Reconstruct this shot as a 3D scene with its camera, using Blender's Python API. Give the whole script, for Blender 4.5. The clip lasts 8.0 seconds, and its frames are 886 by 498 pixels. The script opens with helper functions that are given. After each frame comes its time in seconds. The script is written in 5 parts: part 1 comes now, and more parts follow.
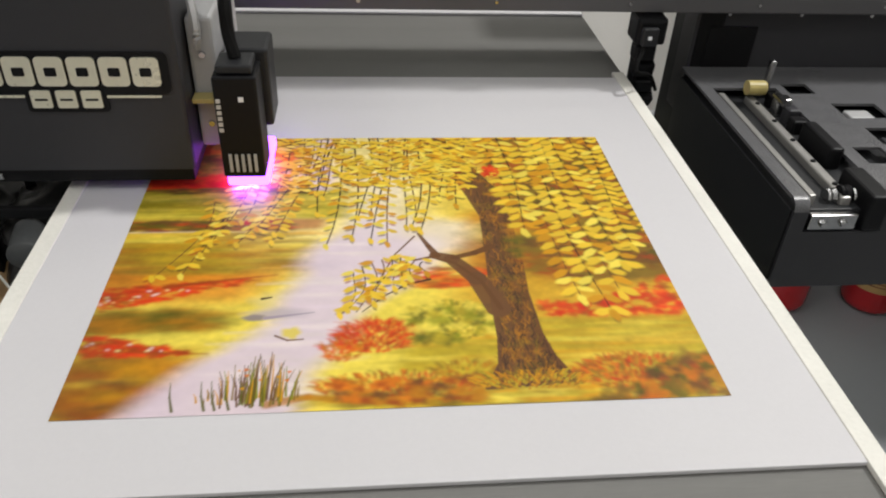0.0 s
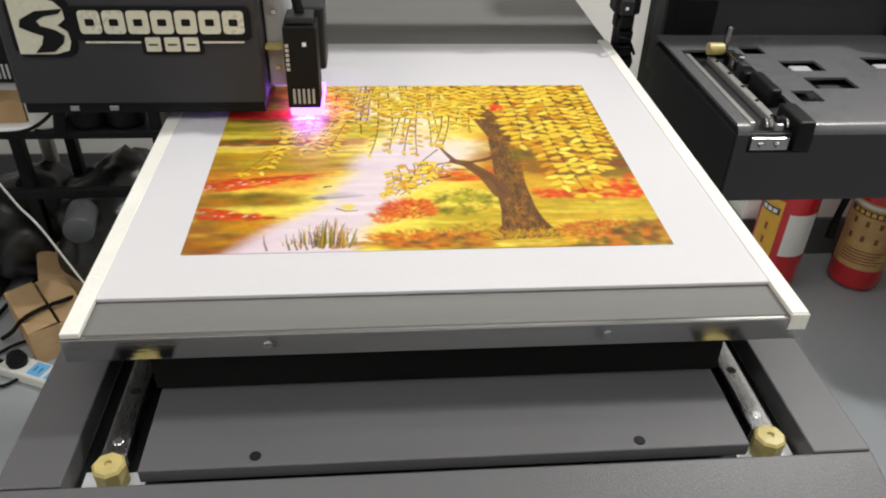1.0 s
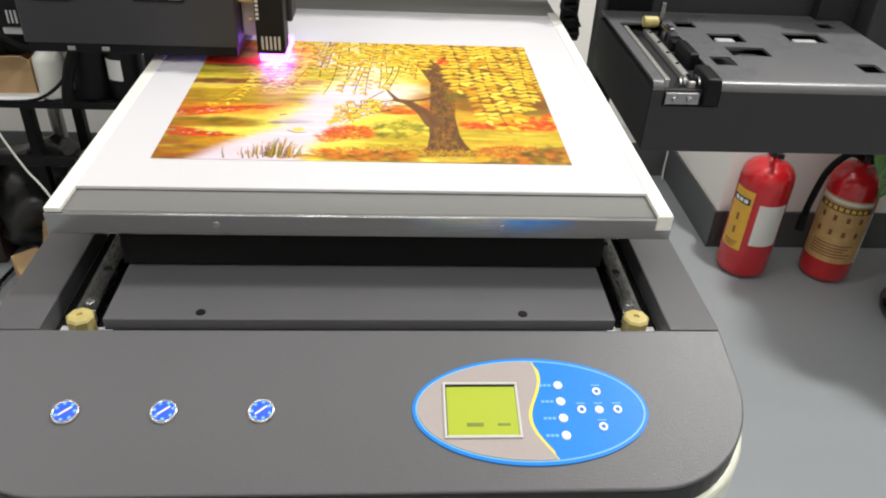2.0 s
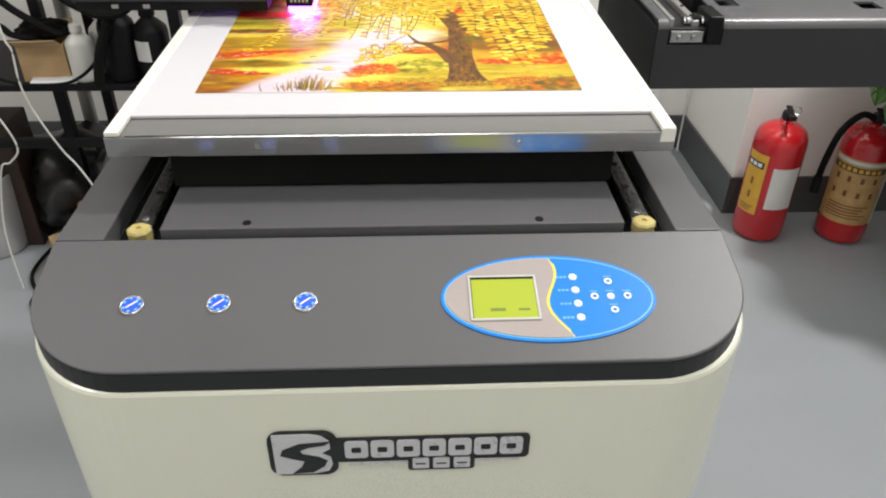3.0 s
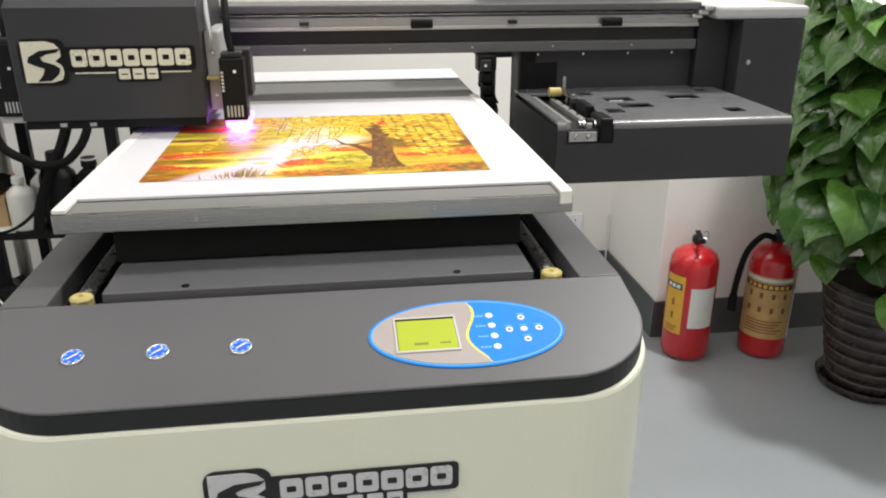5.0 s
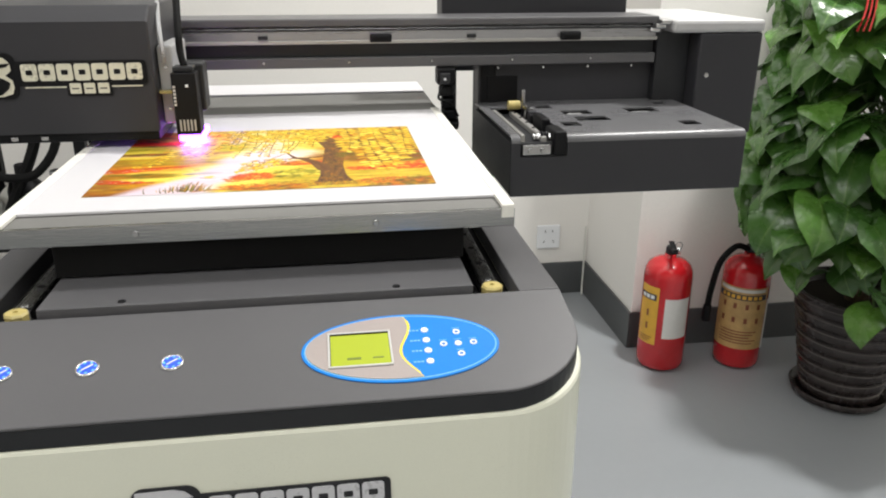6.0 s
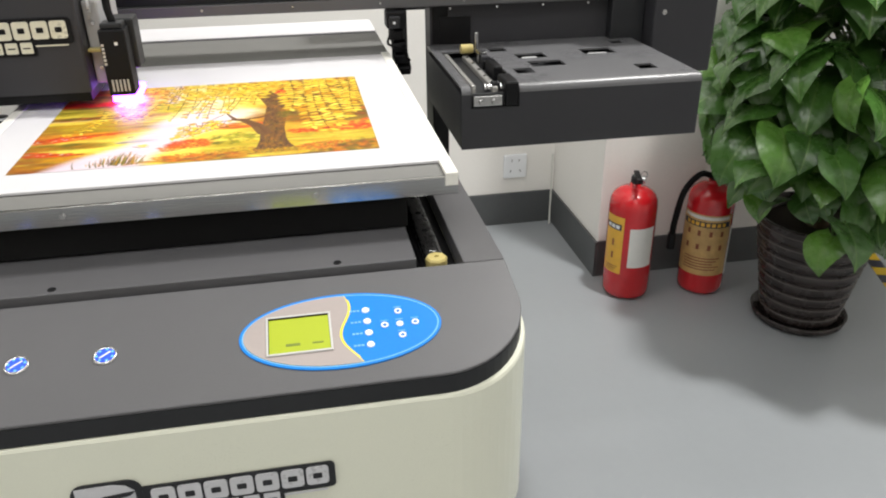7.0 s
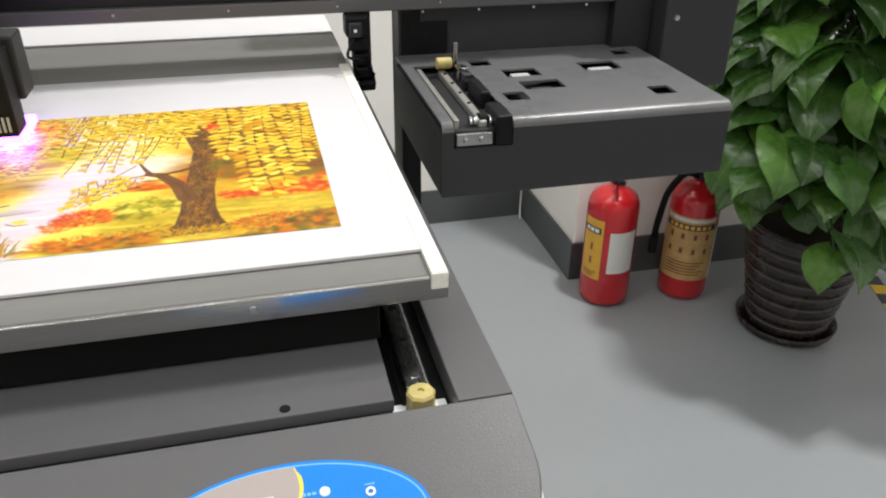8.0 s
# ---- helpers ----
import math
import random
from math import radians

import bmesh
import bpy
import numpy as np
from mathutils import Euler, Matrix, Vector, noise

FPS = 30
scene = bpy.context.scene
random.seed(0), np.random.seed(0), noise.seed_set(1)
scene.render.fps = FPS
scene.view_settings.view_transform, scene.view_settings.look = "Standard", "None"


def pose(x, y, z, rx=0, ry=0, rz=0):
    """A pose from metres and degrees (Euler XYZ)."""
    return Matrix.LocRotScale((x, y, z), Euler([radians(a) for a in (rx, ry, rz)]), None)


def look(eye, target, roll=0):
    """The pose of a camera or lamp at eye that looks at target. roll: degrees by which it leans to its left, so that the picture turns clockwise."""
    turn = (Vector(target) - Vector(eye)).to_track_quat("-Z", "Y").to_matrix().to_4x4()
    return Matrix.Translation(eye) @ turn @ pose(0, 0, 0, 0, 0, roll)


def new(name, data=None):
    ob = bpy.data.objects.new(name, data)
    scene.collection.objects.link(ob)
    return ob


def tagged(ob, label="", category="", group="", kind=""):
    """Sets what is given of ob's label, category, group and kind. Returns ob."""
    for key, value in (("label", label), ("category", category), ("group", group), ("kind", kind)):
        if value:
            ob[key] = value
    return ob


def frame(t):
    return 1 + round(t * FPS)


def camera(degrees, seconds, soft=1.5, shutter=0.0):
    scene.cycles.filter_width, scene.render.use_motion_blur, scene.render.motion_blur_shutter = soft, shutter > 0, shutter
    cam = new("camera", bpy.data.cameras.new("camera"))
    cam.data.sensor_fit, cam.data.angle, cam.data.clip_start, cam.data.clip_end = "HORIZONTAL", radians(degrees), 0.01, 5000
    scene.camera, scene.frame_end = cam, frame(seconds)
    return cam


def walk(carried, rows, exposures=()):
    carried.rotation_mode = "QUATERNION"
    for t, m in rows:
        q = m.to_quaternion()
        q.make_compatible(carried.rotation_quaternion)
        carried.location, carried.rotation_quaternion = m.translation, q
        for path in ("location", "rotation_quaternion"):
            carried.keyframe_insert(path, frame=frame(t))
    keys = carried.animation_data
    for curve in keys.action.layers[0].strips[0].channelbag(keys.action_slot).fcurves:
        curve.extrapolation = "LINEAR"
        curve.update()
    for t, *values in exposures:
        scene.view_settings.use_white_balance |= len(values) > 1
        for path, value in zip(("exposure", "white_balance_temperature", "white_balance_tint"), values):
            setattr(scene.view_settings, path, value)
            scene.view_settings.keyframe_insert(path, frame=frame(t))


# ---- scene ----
cam = camera(59.9, 8.0, soft=2.0)
PATH = [
    (0, (-0.025, -0.165, 1.422), (0.165, 1.445, 0.252), 2.9),
    (0.5, (-0.054, -0.274, 1.424), (0.163, 1.354, 0.283), 2.3),
    (1, (-0.051, -0.37, 1.435), (0.114, 1.269, 0.302), 2.0),
    (1.5, (-0.02, -0.437, 1.437), (0.134, 1.243, 0.362), 3.2),
    (2, (0.018, -0.521, 1.423), (0.158, 1.136, 0.312), 3.2),
    (2.2, (0.027, -0.549, 1.419), (0.143, 1.097, 0.288), 2.5),
    (3.3, (-0.003, -0.649, 1.382), (0.098, 1.018, 0.282), 0.3),
    (3.5, (-0.013, -0.676, 1.376), (0.116, 1.039, 0.354), 0.4),
    (4, (-0.034, -0.727, 1.344), (0.158, 1.025, 0.399), 0.4),
    (4.5, (-0.025, -0.741, 1.32), (0.222, 1.089, 0.552), 0.2),
    (4.7, (-0.007, -0.733, 1.321), (0.245, 1.105, 0.574), 0.1),
    (5.8, (0.063, -0.738, 1.332), (0.326, 1.114, 0.626), 0.2),
    (6, (0.073, -0.741, 1.329), (0.351, 1.109, 0.622), 0.1),
    (6.5, (0.099, -0.737, 1.345), (0.436, 1.05, 0.512), 0.0),
    (7, (0.114, -0.707, 1.374), (0.439, 1.048, 0.472), -0.7),
    (7.5, (0.125, -0.591, 1.381), (0.482, 1.132, 0.431), -0.4),
    (8, (0.141, -0.453, 1.391), (0.563, 1.237, 0.407), 0.6),
]
walk(cam, [(t, look(eye, target, roll)) for t, eye, target, roll in PATH],
     [(0, -1.22), (0.5, -1.28), (1, -0.88), (1.5, -0.60), (2, -0.58), (3.5, -0.54), (4.0, -0.50), (4.5, -0.46), (6.0, -0.48), (7.0, -0.45), (7.5, -0.46), (8.0, -0.60)])

# ---- world and lights ----
world = bpy.data.worlds.new("world")
scene.world = world
world.use_nodes = True
world.node_tree.nodes["Background"].inputs[0].default_value = (0.8, 0.9, 1.0, 1)
world.node_tree.nodes["Background"].inputs[1].default_value = 0.15


def ceiling_lamp(x, y, sx, sy, watts, colour=(1.0, 0.985, 0.965)):
    data = bpy.data.lights.new("ceiling_light", "AREA")
    data.shape, data.size, data.size_y = "RECTANGLE", sx, sy
    data.energy, data.color = watts * 0.75, colour
    ob = new("ceiling_light", data)
    ob.matrix_world = pose(x, y, 3.16, 0, 0, 0)
    return ob


# unseen lamps; several are added to brighten the cabinet front, left side and walls
for x, y, watts in ((-1.9, 0.7, 20), (-0.25, 0.72, 15), (0.2, -0.3, 9), (0.6, 1.5, 9), (-1.9, -0.7, 40), (0.2, -1.0, 24), (2.3, -0.7, 5), (-1.9, -1.9, 9), (0.25, -1.9, 22), (2.3, -1.9, 5)):
    ceiling_lamp(x, y, 1.2, 0.16, watts)
ceiling_lamp(1.52, 0.90, 0.20, 0.20, 125)


# ---- materials ----
def material(name, colour, rough=0.5, metal=0.0, vary=0.12, grain=220.0, stain=5.0, bump=0.06, spread=0.08, coat=0.0, streak=None, shift=0.0, gloss=0.5):
    """Base colour with fine grain, broad stains and a little relief."""
    m = bpy.data.materials.new(name)
    m.use_nodes = True
    nt = m.node_tree
    b = nt.nodes["Principled BSDF"]
    co = nt.nodes.new("ShaderNodeTexCoord")
    mp = nt.nodes.new("ShaderNodeMapping")
    nt.links.new(co.outputs["Object"], mp.inputs[0])
    if streak:
        mp.inputs["Scale"].default_value = streak
    fine, broad = nt.nodes.new("ShaderNodeTexNoise"), nt.nodes.new("ShaderNodeTexNoise")
    fine.inputs["Scale"].default_value, fine.inputs["Detail"].default_value = grain, 4
    broad.inputs["Scale"].default_value, broad.inputs["Detail"].default_value = stain, 5
    for n in (fine, broad):
        nt.links.new(mp.outputs[0], n.inputs["Vector"])
    add = nt.nodes.new("ShaderNodeMath")
    add.operation = "MULTIPLY_ADD"
    nt.links.new(fine.outputs[0], add.inputs[0])
    add.inputs[1].default_value = 0.45
    nt.links.new(broad.outputs[0], add.inputs[2])
    fac = add.outputs[0]
    if shift:
        info = nt.nodes.new("ShaderNodeObjectInfo")
        more = nt.nodes.new("ShaderNodeMath")
        more.operation = "MULTIPLY_ADD"
        nt.links.new(info.outputs["Random"], more.inputs[0])
        more.inputs[1].default_value = shift
        nt.links.new(fac, more.inputs[2])
        fac = more.outputs[0]
    ramp = nt.nodes.new("ShaderNodeValToRGB")
    c = Vector(colour)
    lo, hi = c * (1 - vary), c * (1 + vary)
    ramp.color_ramp.elements[0].position, ramp.color_ramp.elements[1].position = 0.42, 1.05 + shift
    ramp.color_ramp.elements[0].color = (*lo, 1)
    ramp.color_ramp.elements[1].color = (*[min(v, 1.0) for v in hi], 1)
    nt.links.new(fac, ramp.inputs[0])
    nt.links.new(ramp.outputs[0], b.inputs["Base Color"])
    rr = nt.nodes.new("ShaderNodeMapRange")
    nt.links.new(fac, rr.inputs[0])
    rr.inputs[1].default_value, rr.inputs[2].default_value = 0.4, 1.1
    rr.inputs[3].default_value, rr.inputs[4].default_value = max(rough - spread, 0.02), min(rough + spread, 1)
    nt.links.new(rr.outputs[0], b.inputs["Roughness"])
    b.inputs["Metallic"].default_value = metal
    b.inputs["Coat Weight"].default_value = coat
    b.inputs["Specular IOR Level"].default_value = gloss
    if bump:
        bp = nt.nodes.new("ShaderNodeBump")
        bp.inputs["Strength"].default_value, bp.inputs["Distance"].default_value = bump, 0.002
        nt.links.new(fine.outputs[0], bp.inputs["Height"])
        nt.links.new(bp.outputs[0], b.inputs["Normal"])
    return m


def glowing(name, colour, strength):
    m = bpy.data.materials.new(name)
    m.use_nodes = True
    b = m.node_tree.nodes["Principled BSDF"]
    b.inputs["Base Color"].default_value = (*colour, 1)
    b.inputs["Emission Color"].default_value = (*colour, 1)
    b.inputs["Emission Strength"].default_value = strength
    return m


DECK = material("grey_powder_coat", (0.096, 0.095, 0.099), 0.38, vary=0.12, grain=900, stain=3, bump=0.16, gloss=0.42)
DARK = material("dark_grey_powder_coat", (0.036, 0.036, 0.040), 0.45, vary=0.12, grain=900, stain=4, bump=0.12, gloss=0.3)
BAND = material("charcoal_edge", (0.021, 0.022, 0.024), 0.45, vary=0.15, grain=600, gloss=0.3)
BLACK = material("black_plastic", (0.006, 0.006, 0.007), 0.5, vary=0.25, grain=300, bump=0.05, gloss=0.2)
RUBBER = material("black_rubber", (0.007, 0.007, 0.007), 0.7, vary=0.3, grain=200, gloss=0.12)
CREAM = material("cream_lacquer", (0.78, 0.79, 0.66), 0.3, vary=0.04, grain=700, stain=2, bump=0.05, coat=0.2)
ALU = material("brushed_aluminium", (0.47, 0.47, 0.465), 0.13, 1.0, vary=0.12, grain=60, stain=3, streak=(0.6, 12, 12), bump=0.03)
BEDTOP = material("anodised_bed", (0.19, 0.188, 0.178), 0.6, 0.0, gloss=0.15, vary=0.12, grain=120, stain=4, streak=(0.5, 6, 6), bump=0.03)
RAILSTEEL = material("oiled_rail_steel", (0.22, 0.22, 0.22), 0.28, 1.0, vary=0.25, grain=150, streak=(8, 0.6, 8))
STEEL = material("ground_steel", (0.5, 0.5, 0.5), 0.25, 1.0, vary=0.2, grain=150)
WHITE = material("white_board", (0.64, 0.63, 0.645), 0.5, gloss=0.25, vary=0.03, grain=300, stain=3, bump=0.03)
TAPE = material("masking_tape", (0.80, 0.785, 0.72), 0.65, vary=0.08, grain=260, stain=20, bump=0.25)
WALL = material("wall_paint", (0.83, 0.81, 0.77), 0.75, vary=0.05, grain=140, stain=1.4, bump=0.15)
SKIRT = material("grey_skirting_paint", (0.085, 0.09, 0.092), 0.45, vary=0.12, grain=90, stain=4, bump=0.1)
FLOOR = material("grey_floor_paint", (0.325, 0.345, 0.362), 0.38, gloss=0.35, vary=0.025, grain=35, stain=1.3, bump=0.0, spread=0.02)
CEIL = material("ceiling_paint", (0.75, 0.75, 0.74), 0.8, vary=0.03)
RED = material("red_enamel", (0.52, 0.012, 0.018), 0.22, vary=0.12, grain=60, stain=8, bump=0.03, coat=0.5)
YELLOWPU = material("yellow_polyurethane", (0.50, 0.41, 0.15), 0.4, vary=0.15, grain=120, stain=60)
CARD = material("cardboard", (0.50, 0.33, 0.17), 0.8, vary=0.12, grain=180, stain=9, streak=(1, 1, 6))
HDPE = material("white_bottle_plastic", (0.72, 0.72, 0.67), 0.4, vary=0.05, grain=100)
PAPER = material("label_paper", (0.72, 0.71, 0.68), 0.6, vary=0.06, grain=60)
OCHRE = material("ochre_label", (0.78, 0.44, 0.05), 0.45, vary=0.1, grain=60, stain=25)
TAN = material("worn_tan_label", (0.52, 0.33, 0.13), 0.5, vary=0.25, grain=60, stain=22)
INK = material("printed_ink", (0.03, 0.03, 0.05), 0.5, vary=0.2)
BROWNPOT = material("glazed_brown_plastic", (0.035, 0.027, 0.026), 0.28, vary=0.25, grain=40, stain=12, bump=0.05)
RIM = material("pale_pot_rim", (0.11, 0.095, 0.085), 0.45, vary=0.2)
SOIL = material("potting_soil", (0.03, 0.022, 0.016), 0.9, vary=0.5, grain=90, bump=0.6)
COIR = material("coir_pole", (0.10, 0.065, 0.04), 0.9, vary=0.4, grain=120, bump=0.6)
STALK = material("green_stalk", (0.10, 0.18, 0.05), 0.5, vary=0.2)
RIBBON = material("red_ribbon", (0.55, 0.03, 0.03), 0.45, vary=0.2)
BLUE = material("panel_blue", (0.0, 0.20, 0.66), 0.4, vary=0.05, gloss=0.3)
PALEBLUE = material("panel_pale_blue", (0.16, 0.46, 0.80), 0.3, vary=0.05)
PANELGREY = material("panel_grey", (0.36, 0.31, 0.29), 0.35, vary=0.04)
PANELYELLOW = material("panel_yellow", (0.8, 0.66, 0.05), 0.35, vary=0.04)
KEYWHITE = material("key_white", (0.86, 0.88, 0.9), 0.35, vary=0.03)
FRAMEGREY = material("lcd_frame", (0.55, 0.54, 0.52), 0.4, vary=0.05)
LCDINK = material("lcd_ink", (0.16, 0.21, 0.02), 0.4)
SILVERINK = material("badge_silver", (0.62, 0.62, 0.64), 0.3, 0.15, vary=0.12, grain=200)
CREAMINK = material("badge_cream", (0.72, 0.70, 0.56), 0.3, 0.2, vary=0.12, grain=200)
SATIN = material("satin_aluminium", (0.42, 0.41, 0.39), 0.42, 0.6, vary=0.12, grain=120, bump=0.03)
BEAMALU = material("beam_aluminium", (0.33, 0.33, 0.34), 0.30, 0.8, vary=0.14, grain=80, stain=3, streak=(0.4, 8, 8), bump=0.02)
# paler coat puts the sheen of the station's top and edge into the colour
STATION_LIT = material("station_coat_lit", (0.125, 0.125, 0.13), 0.30, vary=0.1, grain=900, stain=5, bump=0.1)
GREYLIGHT = material("light_grey_coat", (0.45, 0.45, 0.45), 0.4, vary=0.06)
WOOD = material("dark_crate", (0.035, 0.018, 0.013), 0.6, vary=0.3)
YELLOWTAPE = material("yellow_floor_tape", (0.75, 0.50, 0.02), 0.5, vary=0.12)
LCD = glowing("lcd_backlight", (0.34, 0.41, 0.005), 0.2)
LEDBLUE = glowing("blue_led_ring", (0.015, 0.07, 0.75), 0.8)
SPARKLE = glowing("pale_ring_sparkle", (0.12, 0.42, 1.0), 0.9)
UVGLOW = glowing("uv_led_window", (0.30, 0.08, 1.0), 16)


# ---- mesh helpers ----
def part(name, bm, mat, parent=None, label="", smooth=False):
    me = bpy.data.meshes.new(name)
    bmesh.ops.recalc_face_normals(bm, faces=bm.faces[:])
    for f in bm.faces:
        f.smooth = smooth
    bm.to_mesh(me)
    bm.free()
    me.materials.append(mat)
    ob = new(name, me)
    if parent is not None:
        ob.parent = parent
        ob.matrix_parent_inverse = Matrix.Translation(-parent.location)
    if label:
        ob["label"] = label
    return ob


def thing(name, x, y, z, label, category, group=""):
    ob = new(name)
    ob.empty_display_size = 0.05
    ob.location = (x, y, z)
    return tagged(ob, label, category, group)


def block(x0, x1, y0, y1, z0, z1, bevel=0.002, seg=2, bm=None):
    bm2 = bmesh.new()
    bmesh.ops.create_cube(bm2, size=1)
    for v in bm2.verts:
        v.co = Vector((x0 if v.co.x < 0 else x1, y0 if v.co.y < 0 else y1, z0 if v.co.z < 0 else z1))
    if bevel:
        bmesh.ops.bevel(bm2, geom=bm2.edges[:], offset=bevel, segments=seg, affect="EDGES", profile=0.5)
    return merge(bm, bm2)


def merge(bm, bm2):
    if bm is None:
        return bm2
    me = bpy.data.meshes.new("scratch")
    bm2.to_mesh(me)
    bm2.free()
    bm.from_mesh(me)
    bpy.data.meshes.remove(me)
    return bm


def moved(bm, m):
    bm.transform(m)
    return bm


def lathe(profile, n=40, m=None, bm=None):
    """Turns (radius, z) pairs round the z axis."""
    b = bmesh.new()
    rings = []
    for r, z in profile:
        if r < 1e-6:
            rings.append([b.verts.new((0, 0, z))])
        else:
            rings.append([b.verts.new((r * math.cos(2 * math.pi * i / n), r * math.sin(2 * math.pi * i / n), z)) for i in range(n)])
    for a, c in zip(rings, rings[1:]):
        for i in range(n):
            j = (i + 1) % n
            q = [a[i % len(a)], a[j % len(a)], c[j % len(c)], c[i % len(c)]]
            q = [v for k, v in enumerate(q) if v not in q[:k]]
            if len(q) > 2:
                b.faces.new(q)
    if m is not None:
        b.transform(m)
    return merge(bm, b)


def prism(outline, z0, z1, bevel=0.0, bm=None, seg=2):
    b = bmesh.new()
    lo = [b.verts.new((x, y, z0)) for x, y in outline]
    f = b.faces.new(lo)
    r = bmesh.ops.extrude_face_region(b, geom=[f])
    for v in r["geom"]:
        if isinstance(v, bmesh.types.BMVert):
            v.co.z = z1
    if bevel:
        bmesh.ops.recalc_face_normals(b, faces=b.faces[:])
        es = [e for e in b.edges if len(e.link_faces) == 2 and abs(e.verts[0].co.z - e.verts[1].co.z) < 1e-6]
        bmesh.ops.bevel(b, geom=es, offset=bevel, segments=seg, affect="EDGES", profile=0.5)
    return merge(bm, b)


def rounded(x0, x1, y0, y1, r00, r10, r11, r01, n=10):
    """A rectangle's outline; radii at (x0,y0), (x1,y0), (x1,y1), (x0,y1)."""
    out = []
    for cx, cy, r, a0, sx, sy in ((x0, y0, r00, 180, 1, 1), (x1, y0, r10, 270, -1, 1), (x1, y1, r11, 0, -1, -1), (x0, y1, r01, 90, 1, -1)):
        if r <= 0:
            out.append((cx, cy))
            continue
        for i in range(n + 1):
            a = radians(a0 + 90 * i / n)
            out.append((cx + sx * r + r * math.cos(a), cy + sy * r + r * math.sin(a)))
    return out


def tube(points, r, n=8, bm=None, steps=6):
    """A round cable along a smooth line through the points."""
    pts = [Vector(p) for p in points]
    line = []
    for i in range(len(pts) - 1):
        p0, p1, p2, p3 = pts[max(i - 1, 0)], pts[i], pts[i + 1], pts[min(i + 2, len(pts) - 1)]
        for k in range(steps):
            t = k / steps
            line.append(0.5 * ((2 * p1) + (p2 - p0) * t + (2 * p0 - 5 * p1 + 4 * p2 - p3) * t * t + (3 * p1 - p0 - 3 * p2 + p3) * t ** 3))
    line.append(pts[-1])
    b = bmesh.new()
    rings = []
    side = Vector((0, 0, 1))
    for i, p in enumerate(line):
        d = (line[min(i + 1, len(line) - 1)] - line[max(i - 1, 0)]).normalized()
        u = d.cross(side)
        if u.length < 1e-3:
            u = d.cross(Vector((1, 0, 0)))
        u.normalize()
        w = d.cross(u).normalized()
        rings.append([b.verts.new(p + r * (math.cos(2 * math.pi * k / n) * u + math.sin(2 * math.pi * k / n) * w)) for k in range(n)])
    for a, c in zip(rings, rings[1:]):
        for k in range(n):
            b.faces.new((a[k], a[(k + 1) % n], c[(k + 1) % n], c[k]))
    b.faces.new(rings[0])
    b.faces.new(rings[-1])
    return merge(bm, b)


def structure(ob, label=""):
    return tagged(ob, label, "", "", "structure")


# ---- the room ----
structure(part("floor", block(-3.2, 3.8, -3.4, 2.35, -0.1, 0.0, 0), FLOOR), "grey painted concrete floor with a soft sheen")
# ceiling and the south, west and east walls: unseen, added to close the room
structure(part("ceiling", block(-3.2, 3.8, -3.4, 2.35, 3.2, 3.3, 0), CEIL), "plain white ceiling")
structure(part("wall_north", block(-3.2, 1.115, 2.15, 2.35, 0, 3.2, 0), WALL), "off-white painted wall")
structure(part("wall_pillar", block(1.115, 3.8, 1.64, 2.35, 0, 3.2, 0.004), WALL), "off-white painted projecting wall")
structure(part("wall_south", block(-3.2, 3.8, -3.6, -3.4, 0, 3.2, 0), WALL), "off-white painted wall")
structure(part("wall_west", block(-3.4, -3.2, -3.6, 2.35, 0, 3.2, 0), WALL), "off-white painted wall")
structure(part("wall_east", block(3.8, 4.0, -3.6, 2.35, 0, 3.2, 0), WALL), "off-white painted wall")
structure(part("baseboard", block(-3.2, 1.105, 2.14, 2.149, 0.0, 0.14, 0.001), SKIRT), "dark grey painted skirting")
structure(part("baseboard", block(1.105, 1.114, 1.63, 2.149, 0.0, 0.14, 0.001), SKIRT), "dark grey painted skirting")
structure(part("baseboard", block(1.115, 3.8, 1.63, 1.639, 0.0, 0.14, 0.001), SKIRT), "dark grey painted skirting")

# ---- the printer ----
printer = thing("flatbed_printer", 0, 0.4, 0.745, "dark grey and cream flatbed printer with a sliding bed", "printer")
XL, XR = -0.314, 0.308
FRONT = -0.159
DZ = 1.0
SLOPE = 0.215
# the console falls towards its front edge
FALL = Matrix(((1, 0, 0, 0), (0, 1, 0, 0), (0, SLOPE, 1, 0.0145 * SLOPE), (0, 0, 0, 1)))

part("base_skirt", prism(rounded(XL + 0.016, XR - 0.016, FRONT + 0.016, 0.95, 0.085, 0.085, 0.02, 0.02), 0.735, 0.762), BAND, printer)
b = prism(rounded(XL - 0.002, XR + 0.004, FRONT - 0.0015, 0.955, 0.09, 0.09, 0.02, 0.02, 14), 0.762, 0.978, 0.004)
for v in b.verts:
    if v.co.z > 0.9:
        v.co.z += SLOPE * (min(v.co.y, -0.0145) + 0.0145)
cab = part("cabinet", b, CREAM, printer, "cream lacquered steel cabinet")
part("edge_band", moved(prism(rounded(XL, XR, FRONT, -0.0145, 0.092, 0.092, 0, 0, 14), 0.9785, DZ - 0.0035), FALL), BAND, printer)
deck = part("console_top", moved(prism(rounded(XL, XR, FRONT, -0.0145, 0.092, 0.092, 0, 0, 14), DZ - 0.0035, DZ, 0.0015), FALL), DECK, printer, "grey powder-coated console")
GX0, GX1 = -0.27, 0.264
part("side_panel", block(XL, GX0, -0.0135, 0.95, 0.9785, DZ, 0.0012), DECK, printer)
part("side_panel", block(GX1, XR, -0.0135, 0.95, 0.9785, DZ, 0.0012), DECK, printer)
part("bed_well", block(GX0 + 0.0005, GX1 - 0.0005, -0.0135, 0.95, 0.9783, 0.9795, 0), BLACK, printer)
